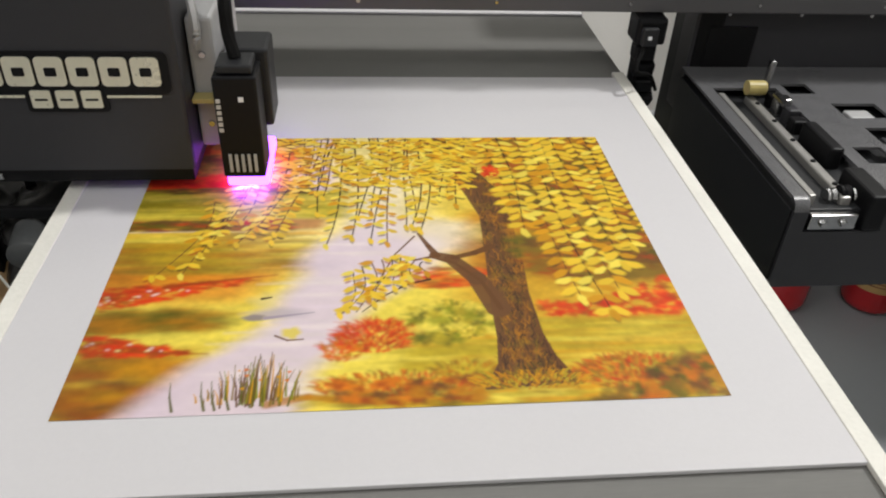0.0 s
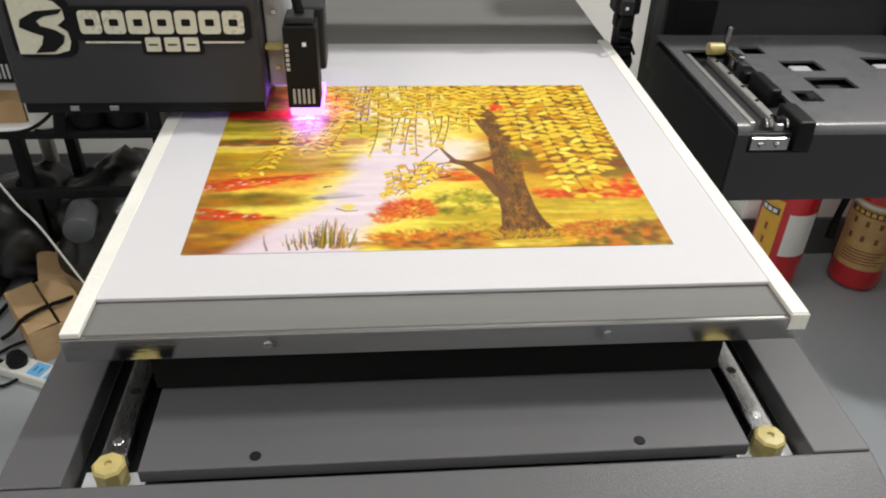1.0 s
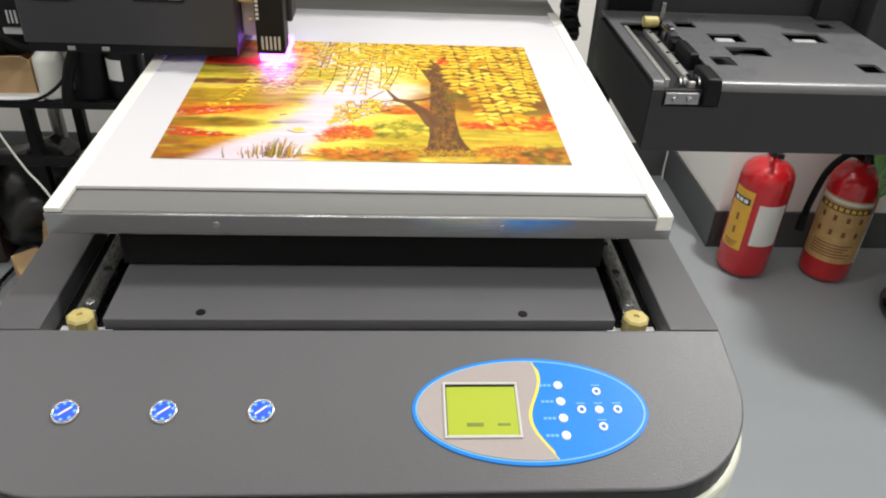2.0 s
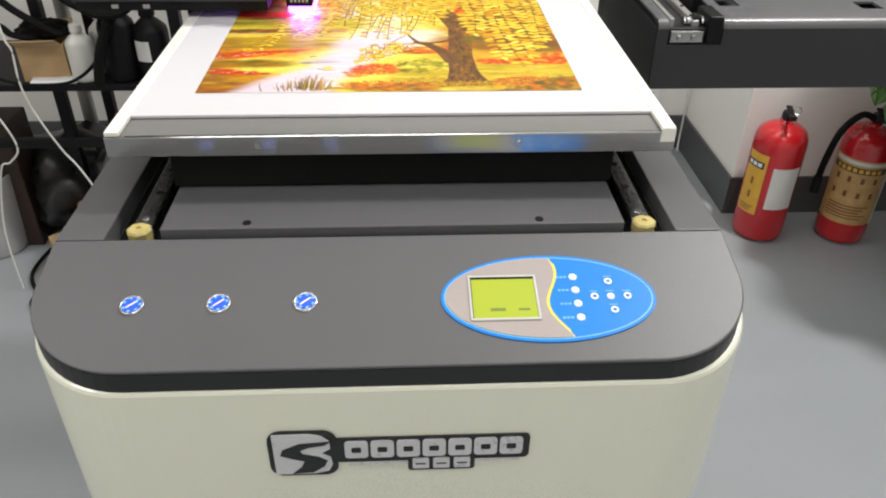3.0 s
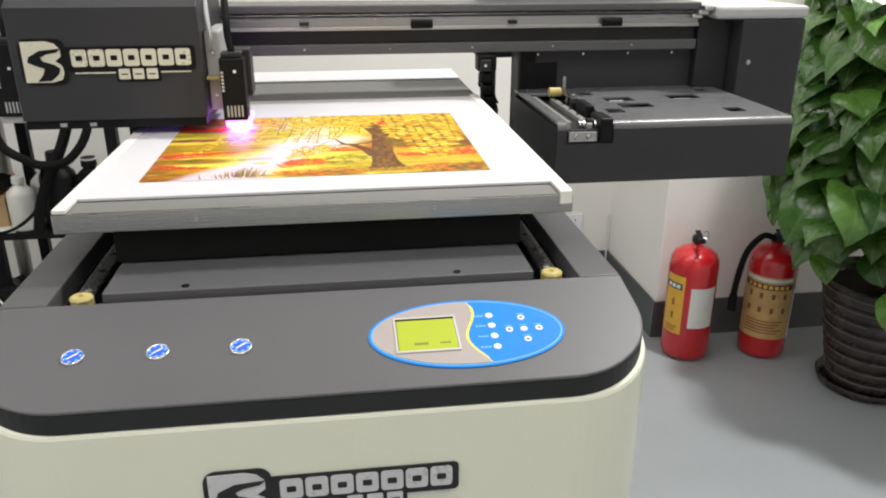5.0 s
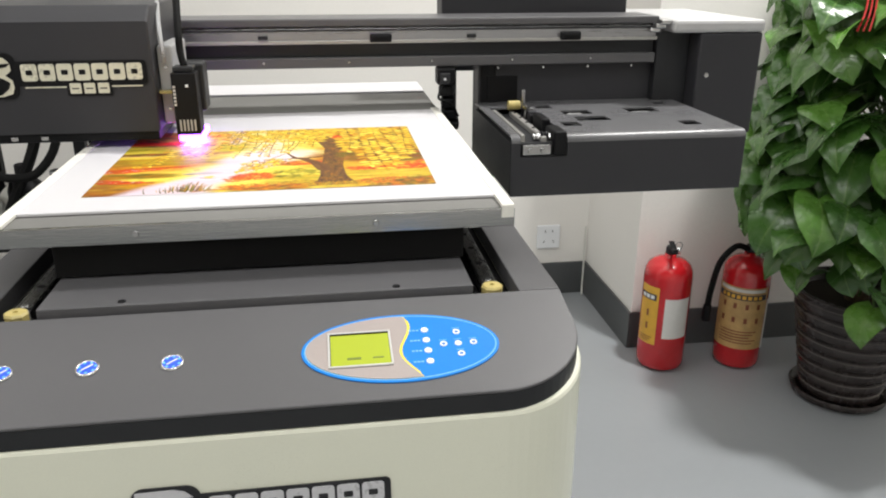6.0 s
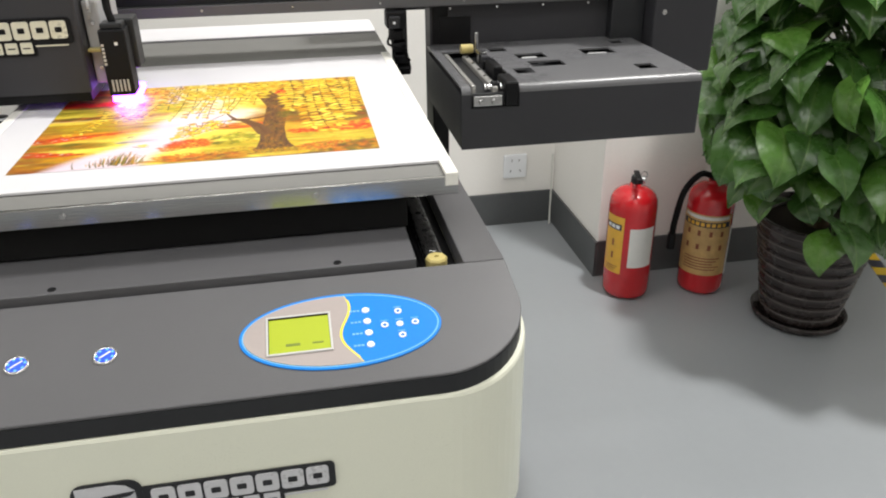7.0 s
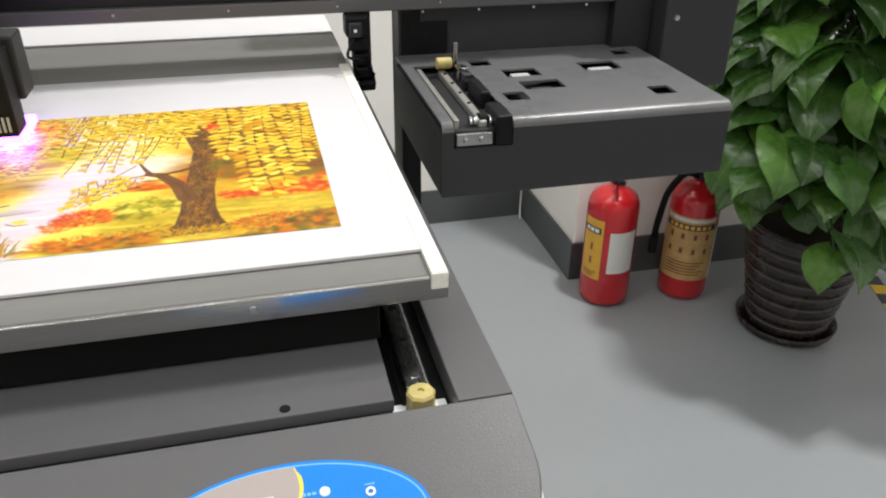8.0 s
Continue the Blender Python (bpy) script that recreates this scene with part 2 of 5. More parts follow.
part("plate_support", block(-0.205, 0.2, 0.01, 0.95, 0.9797, 0.9955, 0), BAND, printer)
part("cover_plate", block(-0.219, 0.215, -0.010, 0.95, 0.9955, 1.0075, 0.0012), DECK, printer)


def hole_disc(x, y, z, r, mat, name, parent):
    part(name, lathe([(0, z + 0.0012), (r * 0.9, z + 0.0012), (r, z + 0.0006), (r, z - 0.001)], 20, Matrix.Translation((x, y, 0))), mat, parent)


hole_disc(-0.1405, -0.001, 1.0072, 0.0042, BLACK, "screw_hole", printer)
hole_disc(0.1345, -0.002, 1.0072, 0.0042, BLACK, "screw_hole", printer)

for sx in (-0.243, 0.2385):
    part("rail_base", block(sx - 0.014, sx + 0.014, 0.012, 0.94, 0.9797, 0.9825, 0.001), BLACK, printer)
    rail = part("linear_rail", block(sx - 0.0095, sx + 0.0095, 0.014, 0.94, 0.9827, 0.9965, 0.002), RAILSTEEL, printer, "ground steel guide rail")
    for k in range(6):
        y = 0.028 + 0.05 * k
        part("rail_bolt", lathe([(0, 0.9969), (0.0034, 0.9969), (0.004, 0.9965), (0.004, 0.994)], 14, Matrix.Translation((sx, y, 0))), BLACK if k else STEEL, rail)
    part("rail_stop", lathe([(0, 0.999), (0.0024, 0.999), (0.0028, 1.001), (0.0100, 1.0005), (0.0118, 0.9985), (0.0114, 0.991), (0.0119, 0.983), (0.011, 0.9805), (0, 0.9805)], 8,
                            Matrix.Translation((sx, 0.004, 0))), YELLOWPU, printer, "yellow polyurethane buffer")
    part("stop_pad", block(sx - 0.022, sx + 0.022, -0.0125, 0.014, 0.9797, 0.9805, 0.0005), KEYWHITE, printer)

# the sliding bed
bed = part("print_bed", block(-0.2775, 0.2745, 0.0625, 0.99, 1.0475, 1.0682, 0.0012), BEDTOP, printer, "anodised aluminium print bed")
# added black block that stands in for the shade under the bed
part("under_bed_shade", block(-0.222, 0.218, 0.067, 0.95, 1.0095, 1.0473, 0.001), RUBBER, bed, "black block standing in for the shade under the bed")
part("front_bar", block(-0.2775, 0.2745, 0.058, 0.0623, 1.0472, 1.068, 0.001), ALU, bed, "polished aluminium front bar")
for x in (-0.133, 0.119):
    part("bar_screw", moved(lathe([(0, 0.0015), (0.003, 0.0015), (0.0036, 0), (0.0036, -0.001)], 14), pose(x, 0.0579, 1.058, 90, 0, 0)), STEEL, bed)
for sx in (-0.243, 0.2385):
    for y in (0.30, 0.70):
        part("bearing_block", block(sx - 0.02, sx + 0.02, y, y + 0.09, 0.998, 1.0472, 0.003), BLACK, printer)

# ---- gantry ----
beam = part("gantry_beam", block(-1.25, 0.676, 0.652, 0.745, 1.155, 1.226, 0.002), BAND, printer, "black and silver gantry beam")
part("lower_strip", block(-1.25, 0.676, 0.640, 0.652, 1.1495, 1.1675, 0.002), DECK, beam)
part("upper_strip", block(-1.25, 0.676, 0.640, 0.652, 1.1905, 1.2185, 0.004), BEAMALU, beam, "silver aluminium guide profile")
for k in range(13):
    part("beam_bolt", moved(lathe([(0, 0.0012), (0.0018, 0.0012), (0.0024, 0)], 10), pose(-1.2 + 0.146 * k, 0.640, 1.159, 90, 0, 0)), STEEL, beam)
part("guide_lip", block(-1.25, 0.676, 0.6365, 0.6398, 1.1905, 1.1965, 0.0012), SATIN, beam)
part("guide_groove", block(-1.25, 0.676, 0.6385, 0.6398, 1.2115, 1.2150, 0.0004), BAND, beam)
part("beam_cap", block(-1.25, 0.676, 0.634, 0.745, 1.2195, 1.2325, 0.0025), DECK, beam)
for x in (-0.45, 0.17, 0.51):
    clip = part("sensor_clip", block(x - 0.019, x + 0.019, 0.628, 0.6364, 1.193, 1.2075, 0.003), BLACK, beam)
    part("clip_lug", block(x - 0.013, x + 0.013, 0.6255, 0.6279, 1.197, 1.203, 0.001), RUBBER, clip)
for x in (-0.03, 0.33):
    part("belt_clip", block(x - 0.008, x + 0.008, 0.632, 0.64, 1.199, 1.205, 0.001), BAND, beam)
part("left_apron", block(-1.25, -0.355, 0.642, 0.70, 1.103, 1.1492, 0.002), DARK, printer)
part("right_apron", block(0.349, 0.742, 0.662, 0.70, 1.02, 1.1492, 0.002), DARK, printer)
for k in range(5):
    part("apron_screw", moved(lathe([(0, 0.0015), (0.0022, 0.0015), (0.0028, 0)], 10), pose(0.385 + 0.085 * k, 0.662, 1.142, 90, 0, 0)), STEEL, printer)
part("apron_recess", block(0.365, 0.422, 0.6585, 0.6615, 1.079, 1.128, 0.001), BLACK, printer)
part("rear_cover", block(0.30, 0.672, 0.79, 0.86, 1.12, 1.33, 0.003), DARK, printer)
col = part("end_column", block(0.742, 0.862, 0.60, 0.93, 1.02, 1.2045, 0.004), DARK, printer)
part("column_cap", block(0.690, 0.864, 0.598, 0.932, 1.205, 1.227, 0.006), GREYLIGHT, col, "light grey end cap")
part("column_face", block(0.678, 0.741, 0.64, 0.93, 1.02, 1.2045, 0.002), BAND, col)
part("column_screw", moved(lathe([(0, 0.003), (0.004, 0.003), (0.005, 0)], 14), pose(0.76, 0.60, 1.13, 90, 0, 0)), STEEL, col)
for k in range(3):
    part("beam_end_fitting", block(0.655 + 0.008 * k, 0.675 + 0.008 * k, 0.622 - 0.006 * k, 0.64, 1.205 + 0.007 * k, 1.213 + 0.007 * k, 0.002), STEEL, beam)
# frame posts beside the bed
for x in (-0.345, 0.352):
    part("gantry_post", block(x, x + 0.03, 0.66, 0.735, 0.762, 1.1492, 0.003), BLACK, printer)
for side in (-1, 1):
    x0 = 0.268 if side > 0 else -0.306
    chain = part("drag_chain", block(x0, x0 + 0.034, 0.625, 0.66, 1.118, 1.148, 0.004), BLACK, printer, "black drag chain and sensor beside the bed")
    for k in range(4):
        part("chain_link", moved(block(-0.012, 0.012, -0.010, 0.010, -0.009, 0.009, 0.003), pose(x0 + 0.017 + side * 0.005 * k, 0.642 + 0.006 * k, 1.106 - 0.021 * k, 12 * k, 0, 0)), BLACK, chain)
    part("chain_plate", block(x0 + 0.012, x0 + 0.040, 0.6605, 0.6665, 1.045, 1.1485, 0.002), BAND, chain)
    part("sensor", block(x0 + 0.004, x0 + 0.022, 0.616, 0.6245, 1.120, 1.140, 0.002), BAND, chain)
    part("sensor_led", block(x0 + 0.010, x0 + 0.014, 0.6150, 0.6158, 1.128, 1.132, 0), KEYWHITE, chain)
    part("sensor_cable", tube([(x0 + 0.01, 0.62, 1.12), (x0 + 0.004 - side * 0.006, 0.60, 1.10), (x0 + 0.02, 0.615, 1.088), (x0 + 0.03 + side * 0.01, 0.64, 1.06)], 0.0022, 6), RUBBER, chain)

# ---- capping station ----
SX0, SX1, SY0, SY1, SZ0, SZ1 = 0.343, 0.719, 0.365, 0.660, 0.986, 1.080
station = part("capping_station", block(SX0, SX1, SY0 + 0.006, SY1, SZ0, SZ1 - 0.012, 0.001), BAND, printer, "dark grey capping station")
holes = [(0.474, 0.524, 0.525, 0.560), (0.481, 0.537, 0.468, 0.503), (0.592, 0.648, 0.532, 0.572), (0.667, 0.693, 0.60, 0.628), (0.640, 0.670, 0.415, 0.447),
         (0.440, 0.470, 0.585, 0.612), (0.445, 0.474, 0.43, 0.462), (0.357, 0.430, SY0, 0.60)]


def cells(xs, ys, inside):
    xs, ys = sorted(set(xs)), sorted(set(ys))
    for a, b in zip(xs, xs[1:]):
        for c, d in zip(ys, ys[1:]):
            if not any(h[0] < (a + b) / 2 < h[1] and h[2] < (c + d) / 2 < h[3] for h in inside):
                yield a, b, c, d


def pierced(xs, ys, inside, put, thick):
    """A sheet with openings: front and back skins and the edges between."""
    b = bmesh.new()
    verts = {}

    def v(x, y, k):
        key = (round(x, 5), round(y, 5), k)
        if key not in verts:
            verts[key] = b.verts.new(put(x, y, k * thick))
        return verts[key]

    made = set()
    for a, c, d, e in cells(xs, ys, inside):
        for k in (0, 1):
            b.faces.new((v(a, d, k), v(c, d, k), v(c, e, k), v(a, e, k)))
        for p, q in (((a, d), (c, d)), ((c, d), (c, e)), ((c, e), (a, e)), ((a, e), (a, d))):
            key = tuple(sorted(((round(p[0], 5), round(p[1], 5)), (round(q[0], 5), round(q[1], 5)))))
            made ^= {key}
    for p, q in made:
        b.faces.new((v(*p, 0), v(*q, 0), v(*q, 1), v(*p, 1)))
    return b


xs = [SX0, SX1] + [h for o in holes for h in o[:2]]
ROLL = 0.011
ys = [SY0 + ROLL, SY1] + [max(h, SY0 + ROLL) for o in holes for h in o[2:]]
# top and rolled edge take the paler lit coat, the front the dark one
part("station_top", pierced(xs, ys, holes, lambda x, y, k: (x, y, SZ1 - k), 0.003), STATION_LIT, station)
notch = [(0.357, 0.430, 1.048, 1.09)]
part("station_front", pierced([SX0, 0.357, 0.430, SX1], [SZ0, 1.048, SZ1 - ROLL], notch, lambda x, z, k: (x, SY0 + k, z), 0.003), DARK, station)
# the rolled front edge, on either side of the notch
for a, c in ((SX0, 0.357), (0.430, SX1)):
    b = bmesh.new()
    ring = []
    for i in range(7):
        t = radians(15 * i)
        ring.append((SY0 + ROLL - ROLL * math.cos(t), SZ1 - ROLL + ROLL * math.sin(t)))
    lo = [b.verts.new((a, y, z)) for y, z in ring]
    hi = [b.verts.new((c, y, z)) for y, z in ring]
    for i in range(6):
        b.faces.new((lo[i], hi[i], hi[i + 1], lo[i + 1]))
    part("rolled_edge", b, STATION_LIT, station, smooth=True)
part("wiper_tray", block(0.358, 0.429, SY0 + 0.004, 0.60, 1.046, 1.05, 0.0005), BLACK, station)
part("wiper_rail", block(0.391, 0.401, SY0 + 0.012, 0.59, 1.051, 1.076, 0.002), SATIN, station, "aluminium wiper rail")
part("wiper_rail", block(0.3600, 0.3665, SY0 + 0.012, 0.59, 1.051, 1.079, 0.001), SATIN, station)
part("wiper_belt", block(0.374, 0.381, SY0 + 0.014, 0.58, 1.060, 1.063, 0.0005), RUBBER, station)
for k in range(5):
    part("rail_screw", lathe([(0, 1.0775), (0.0022, 1.0775), (0.0026, 1.0762)], 10, Matrix.Translation((0.396, 0.40 + 0.042 * k, 0))), BLACK, station)
for k in range(4):
    part("wiper_fitting", block(0.410 + 0.003 * (k % 2), 0.426, 0.512 + 0.02 * k, 0.527 + 0.02 * k, 1.058, 1.082 + 0.003 * (k % 3), 0.002), (BLACK, DARK, STEEL, BLACK)[k], station)
part("wiper_head", block(0.408, 0.428, SY0 - 0.004, SY0 + 0.05, 1.05, 1.086, 0.003), BLACK, station)
part("wiper_head", block(0.410, 0.424, 0.44, 0.50, 1.06, 1.09, 0.003), BLACK, station)
part("drive_shaft", moved(lathe([(0, 0.006), (0.004, 0.006), (0.004, -0.02), (0, -0.02)], 12), pose(0.414, 0.562, 1.086, 0, 90, 90)), STEEL, station)
for k in range(3):
    part("drive_pulley", moved(lathe([(0, 0.005), (0.007, 0.005), (0.0075, 0.003), (0.006, 0), (0.0075, -0.003), (0.007, -0.005), (0, -0.005)], 16), pose(0.386 + 0.012 * k, SY0 + 0.022, 1.072 + 0.003 * (k % 2), 0, 90, 0)), (STEEL, BLACK, STEEL)[k], station)
part("wiper_plate", block(0.360, 0.404, SY0 - 0.001, SY0 + 0.012, 1.051, 1.066, 0.001), STEEL, station)
for x in (0.372, 0.391):
    part("wiper_screw", moved(lathe([(0, 0.004), (0.003, 0.004), (0.004, 0)], 12), pose(x, SY0 - 0.001, 1.058, 90, 0, 0)), STEEL, station)
part("motor", moved(lathe([(0, 0.011), (0.007, 0.011), (0.008, 0.009), (0.008, -0.010), (0, -0.010)], 16), pose(0.398, 0.585, 1.087, 0, 90, 0)), YELLOWPU, station, "small brass-coloured motor")
part("spring", block(0.415, 0.422, 0.597, 0.605, 1.08, 1.112, 0.002), STEEL, station)
part("cap_seat", block(0.485, 0.512, 0.532, 0.552, 1.0685, 1.0765, 0.002), GREYLIGHT, station)
part("cap_seat", block(0.495, 0.525, 0.474, 0.494, 1.0685, 1.074, 0.002), DARK, station)
part("cap_seat", block(0.605, 0.640, 0.54, 0.560, 1.0685, 1.0755, 0.002), GREYLIGHT, station)


# ---- badge shapes ----
def badge(parent, put, w, h, ink, ground):
    """A plain emblem and a row of bars. put maps (u, v) of a w x h field and a height to the world."""
    def flat(outline, d0, d1, mat, name):
        b = bmesh.new()
        lo = [b.verts.new(put(u * w, v * h, d0)) for u, v in outline]
        hi = [b.verts.new(put(u * w, v * h, d1)) for u, v in outline]
        b.faces.new(hi)
        for i in range(len(lo)):
            j = (i + 1) % len(lo)
            b.faces.new((lo[i], lo[j], hi[j], hi[i]))
        return part(name, b, mat, parent)

    def rr(u0, u1, v0, v1, r):
        return [(x / w, y / h) for x, y in rounded(u0 * w, u1 * w, v0 * h, v1 * h, r, r, r, r, 5)]

    d = 0.0012
    flat(rr(0.0, 0.262, 0.0, 1.0, 0.012), 0, d, ground, "badge_ground")
    flat(rr(0.245, 1.0, 0.28, 0.82, 0.005), 0, d * 0.9, ground, "badge_ground")
    flat(rr(0.53, 0.79, 0.04, 0.34, 0.003), 0, d * 0.8, ground, "badge_ground")
    flat([(0.02, 0.06), (0.17, 0.06), (0.225, 0.12), (0.24, 0.26), (0.235, 0.42), (0.20, 0.52), (0.235, 0.62), (0.235, 0.78), (0.205, 0.9), (0.16, 0.95), (0.02, 0.94)], 0, d * 2, ink, "emblem")
    swoosh = [(0.24, 0.79), (0.12, 0.75), (0.055, 0.62), (0.045, 0.50), (0.09, 0.42), (0.135, 0.36), (0.12, 0.22), (0.085, 0.08), (0.165, 0.10),
              (0.21, 0.24), (0.222, 0.36), (0.19, 0.45), (0.13, 0.52), (0.12, 0.60), (0.155, 0.67), (0.215, 0.71)]
    flat(swoosh, d * 2, d * 2.6, ground, "emblem_swoosh")
    u = 0.290
    for k in range(7):
        step = 0.099
        flat(rr(u, u + step - 0.010, 0.39, 0.76, 0.0035), d * 0.9, d * 2, ink, "wordmark_bar")
        flat(rr(u + 0.026, u + step - 0.036, 0.52, 0.63, 0.0012), d * 2, d * 2.3, ground, "wordmark_slot")
        u += step
    for a, b in ((0.30, 0.53), (0.79, 0.965)):
        flat(rr(a, b, 0.235, 0.265, 0.0004), d * 0.9, d * 1.6, ink, "badge_line")
    for k in range(3):
        a = 0.548 + 0.08 * k
        flat(rr(a, a + 0.064, 0.10, 0.33, 0.0015), d * 0.9, d * 1.8, ink, "small_bar")
        flat(rr(a + 0.012, a + 0.052, 0.20, 0.225, 0.0004), d * 1.8, d * 2.1, ground, "small_bar_slot")


face = FRONT - 0.0015
front_badge = part("front_badge", block(-0.10, 0.10, face - 0.0006, face - 0.0001, 0.865, 0.885, 0), BAND, printer, "black and silver maker's badge in plain shapes")
badge(front_badge, lambda u, v, d: (-0.1135 + u, face - 0.0006 - d, 0.845 + v), 0.226, 0.055, SILVERINK, BAND)

# ---- print carriage ----
CX0, CX1, CY0, CY1, CZ0, CZ1 = -0.418, -0.166, 0.402, 0.635, 1.083, 1.268
b = prism([(CY0, CZ0 + 0.013), (CY1, CZ0 + 0.013), (CY1, CZ1), (CY0 + 0.03, CZ1), (CY0, CZ1 - 0.02)], CX0, CX1, 0.003)
b.transform(Matrix(((0, 0, 1, 0), (1, 0, 0, 0), (0, 1, 0, 0), (0, 0, 0, 1))))
carriage = part("print_carriage", b, DARK, printer, "dark grey print carriage cover")
part("carriage_skirt", block(CX0 + 0.003, CX1 - 0.003, CY0 + 0.004, CY1, CZ0, CZ0 + 0.0128, 0.001), BLACK, carriage)
for x in (-0.37, -0.33):
    part("skirt_screw", block(x, x + 0.01, CY0 + 0.002, CY0 + 0.004, CZ0 + 0.003, CZ0 + 0.009, 0.001), STEEL, carriage)
cb = part("carriage_badge", block(-0.395, -0.19, CY0 - 0.0006, CY0 - 0.0001, 1.167, 1.187, 0), BAND, carriage)
badge(cb, lambda u, v, d: (-0.406 + u, CY0 - 0.0006 - d, 1.146 + v), 0.232, 0.062, CREAMINK, BLACK)


def uv_lamp(x, side, y, hw=0.017, top=1.178, lit=True):
    """A curing lamp beside the carriage; y is its front face, hw half its width."""
    lamp = part("uv_lamp", block(x - hw, x + hw, y, y + 0.037, 1.090, top, 0.002), BLACK, carriage, "black finned ultraviolet curing lamp")
    part("lamp_back", block(x - hw + 0.007, x + hw + 0.006, y + 0.0375, y + 0.08, 1.118, top + 0.008, 0.003), BAND, lamp)
    part("lamp_cap", block(x - hw + 0.003, x + hw - 0.003, y + 0.004, y + 0.033, top + 0.0005, top + 0.008, 0.002), BAND, lamp)
    for k in range(5):
        part("lamp_fin", block(x - 0.011 + 0.0050 * k, x - 0.0086 + 0.0050 * k, y - 0.0015, y - 0.0001, 1.096, 1.112, 0), GREYLIGHT, lamp)
    part("lamp_mark", block(x + 0.002, x + 0.006, y - 0.0008, y - 0.0001, 1.158, 1.162, 0), KEYWHITE, lamp)
    for k in range(6):
        part("lamp_mark", block(x - 0.0155, x - 0.0120, y - 0.0008, y - 0.0001, 1.132 + 0.005 * k, 1.1352 + 0.005 * k, 0), FRAMEGREY, lamp)
    part("lamp_window", block(x - hw + 0.0015, x + hw + 0.0015, y + 0.004, y + 0.075, 1.0795, 1.0898, 0.002), UVGLOW if lit else GREYLIGHT, lamp, "glowing violet lamp window" if lit else "pale unlit lamp window")
    edge = CX1 + 0.001 if side > 0 else CX0 - 0.001
    near = x - side * (hw + 0.0005)
    a, c = min(edge, near), max(edge, near)
    part("lamp_bracket", block(a, c, y + 0.036, min(y + 0.155, 0.63), 1.100, 1.212, 0.003), GREYLIGHT, lamp, "grey metal lamp bracket")
    part("bracket_rib", block(a, c, y + 0.022, y + 0.0355, 1.146, 1.150, 0.0005), YELLOWPU, lamp, "brass-coloured rib")
    cx = a + (c - a) * 0.4
    part("bracket_cable", tube([(cx, y + 0.030, 1.19), (cx + 0.002, y + 0.028, 1.205), (cx - 0.003, y + 0.045, 1.232), (cx - 0.012, y + 0.10, 1.268)], 0.0035, 6), GREYLIGHT, lamp, "grey sleeved cable")
    for z in (1.122, 1.182):
        part("bracket_screw", moved(lathe([(0, 0.002), (0.0025, 0.002), (0.003, 0)], 10), pose((a + c) / 2, y + 0.036, z, 90, 0, 0)), STEEL, lamp)
    part("lamp_cable", tube([(x, y + 0.02, top + 0.008), (x - 0.004, y + 0.026, top + 0.026), (x - 0.006, y + 0.04, 1.235), (x - 0.014, y + 0.105, 1.29)], 0.0052), RUBBER, lamp)
    if not lit:
        return
    data = bpy.data.lights.new("uv_light", "AREA")
    data.shape, data.size, data.size_y, data.energy, data.color = "RECTANGLE", 0.026, 0.06, 0.8, (0.19, 0.04, 1.0)
    ob = new("uv_light", data)
    ob.matrix_world = pose(x, y + 0.041, 1.079)


uv_lamp(-0.1265, 1, 0.398)
uv_lamp(-0.452, -1, 0.470, 0.024, 1.195, False)

# ---- console controls ----
for x in (-0.2255, -0.1525, -0.079):
    btn = part("push_button", lathe([(0.0082, 0.9893), (0.0086, 0.9902), (0.0098, 0.9902), (0.0106, 0.989), (0.0106, 0.9882)], 28, FALL @ Matrix.Translation((x, -0.0925, 0.012))), STEEL, printer, "chrome push button with a blue lit ring", smooth=True)
    part("lit_ring", lathe([(0.0056, 0.9896), (0.0070, 0.9894), (0.0082, 0.9893)], 28, FALL @ Matrix.Translation((x, -0.0925, 0.012))), LEDBLUE, btn)
    # sparkle spots round the ring, drawn as small pale glowing blocks
    for k in range(7):
        at = FALL @ Matrix.Translation((x, -0.0925, 0.012)) @ pose(0, 0, 0, 0, 0, 51.4 * k + 900 * x)
        part("ring_sparkle", moved(block(0.0060, 0.0080, -0.0011, 0.0011, 0.9895, 0.9899, 0.0001), at), SPARKLE, btn)
    part("button_cap", lathe([(0, 0.9899), (0.0040, 0.9899), (0.0056, 0.9896)], 20, FALL @ Matrix.Translation((x, -0.0925, 0.012))), LEDBLUE, btn)
    part("button_mark", moved(block(-0.0056, 0.0056, -0.0007, 0.0007, 0.9899, 0.9902, 0), FALL @ Matrix.Translation((x, -0.0925, 0.012)) @ pose(0, 0, 0, 0, 0, 40)), KEYWHITE, btn)

PX, PY, PA, PB = 0.131, -0.0925, 0.0940, 0.0478


def ellipse(a, b, n=64):
    return [(PX + a * math.cos(2 * math.pi * i / n), PY + b * math.sin(2 * math.pi * i / n)) for i in range(n)]


panel = part("control_panel", moved(prism(ellipse(PA, PB), DZ + 0.0002, DZ + 0.0012), FALL), BLUE, printer, "oval blue and grey control panel")
part("pale_ring", moved(prism(ellipse(PA - 0.0025, PB - 0.0025), DZ + 0.0012, DZ + 0.0014), FALL), PALEBLUE, panel)
part("panel_field", moved(prism(ellipse(PA - 0.0038, PB - 0.0038), DZ + 0.0014, DZ + 0.0016), FALL), BLUE, panel)


def wave(v):
    """The edge between the grey and blue fields, from front to back."""
    return 0.1335 - 0.004 * math.sin(math.pi * v * 1.1 + 2.5) * 1.6 - 0.004 * v + 0.004 * v * v


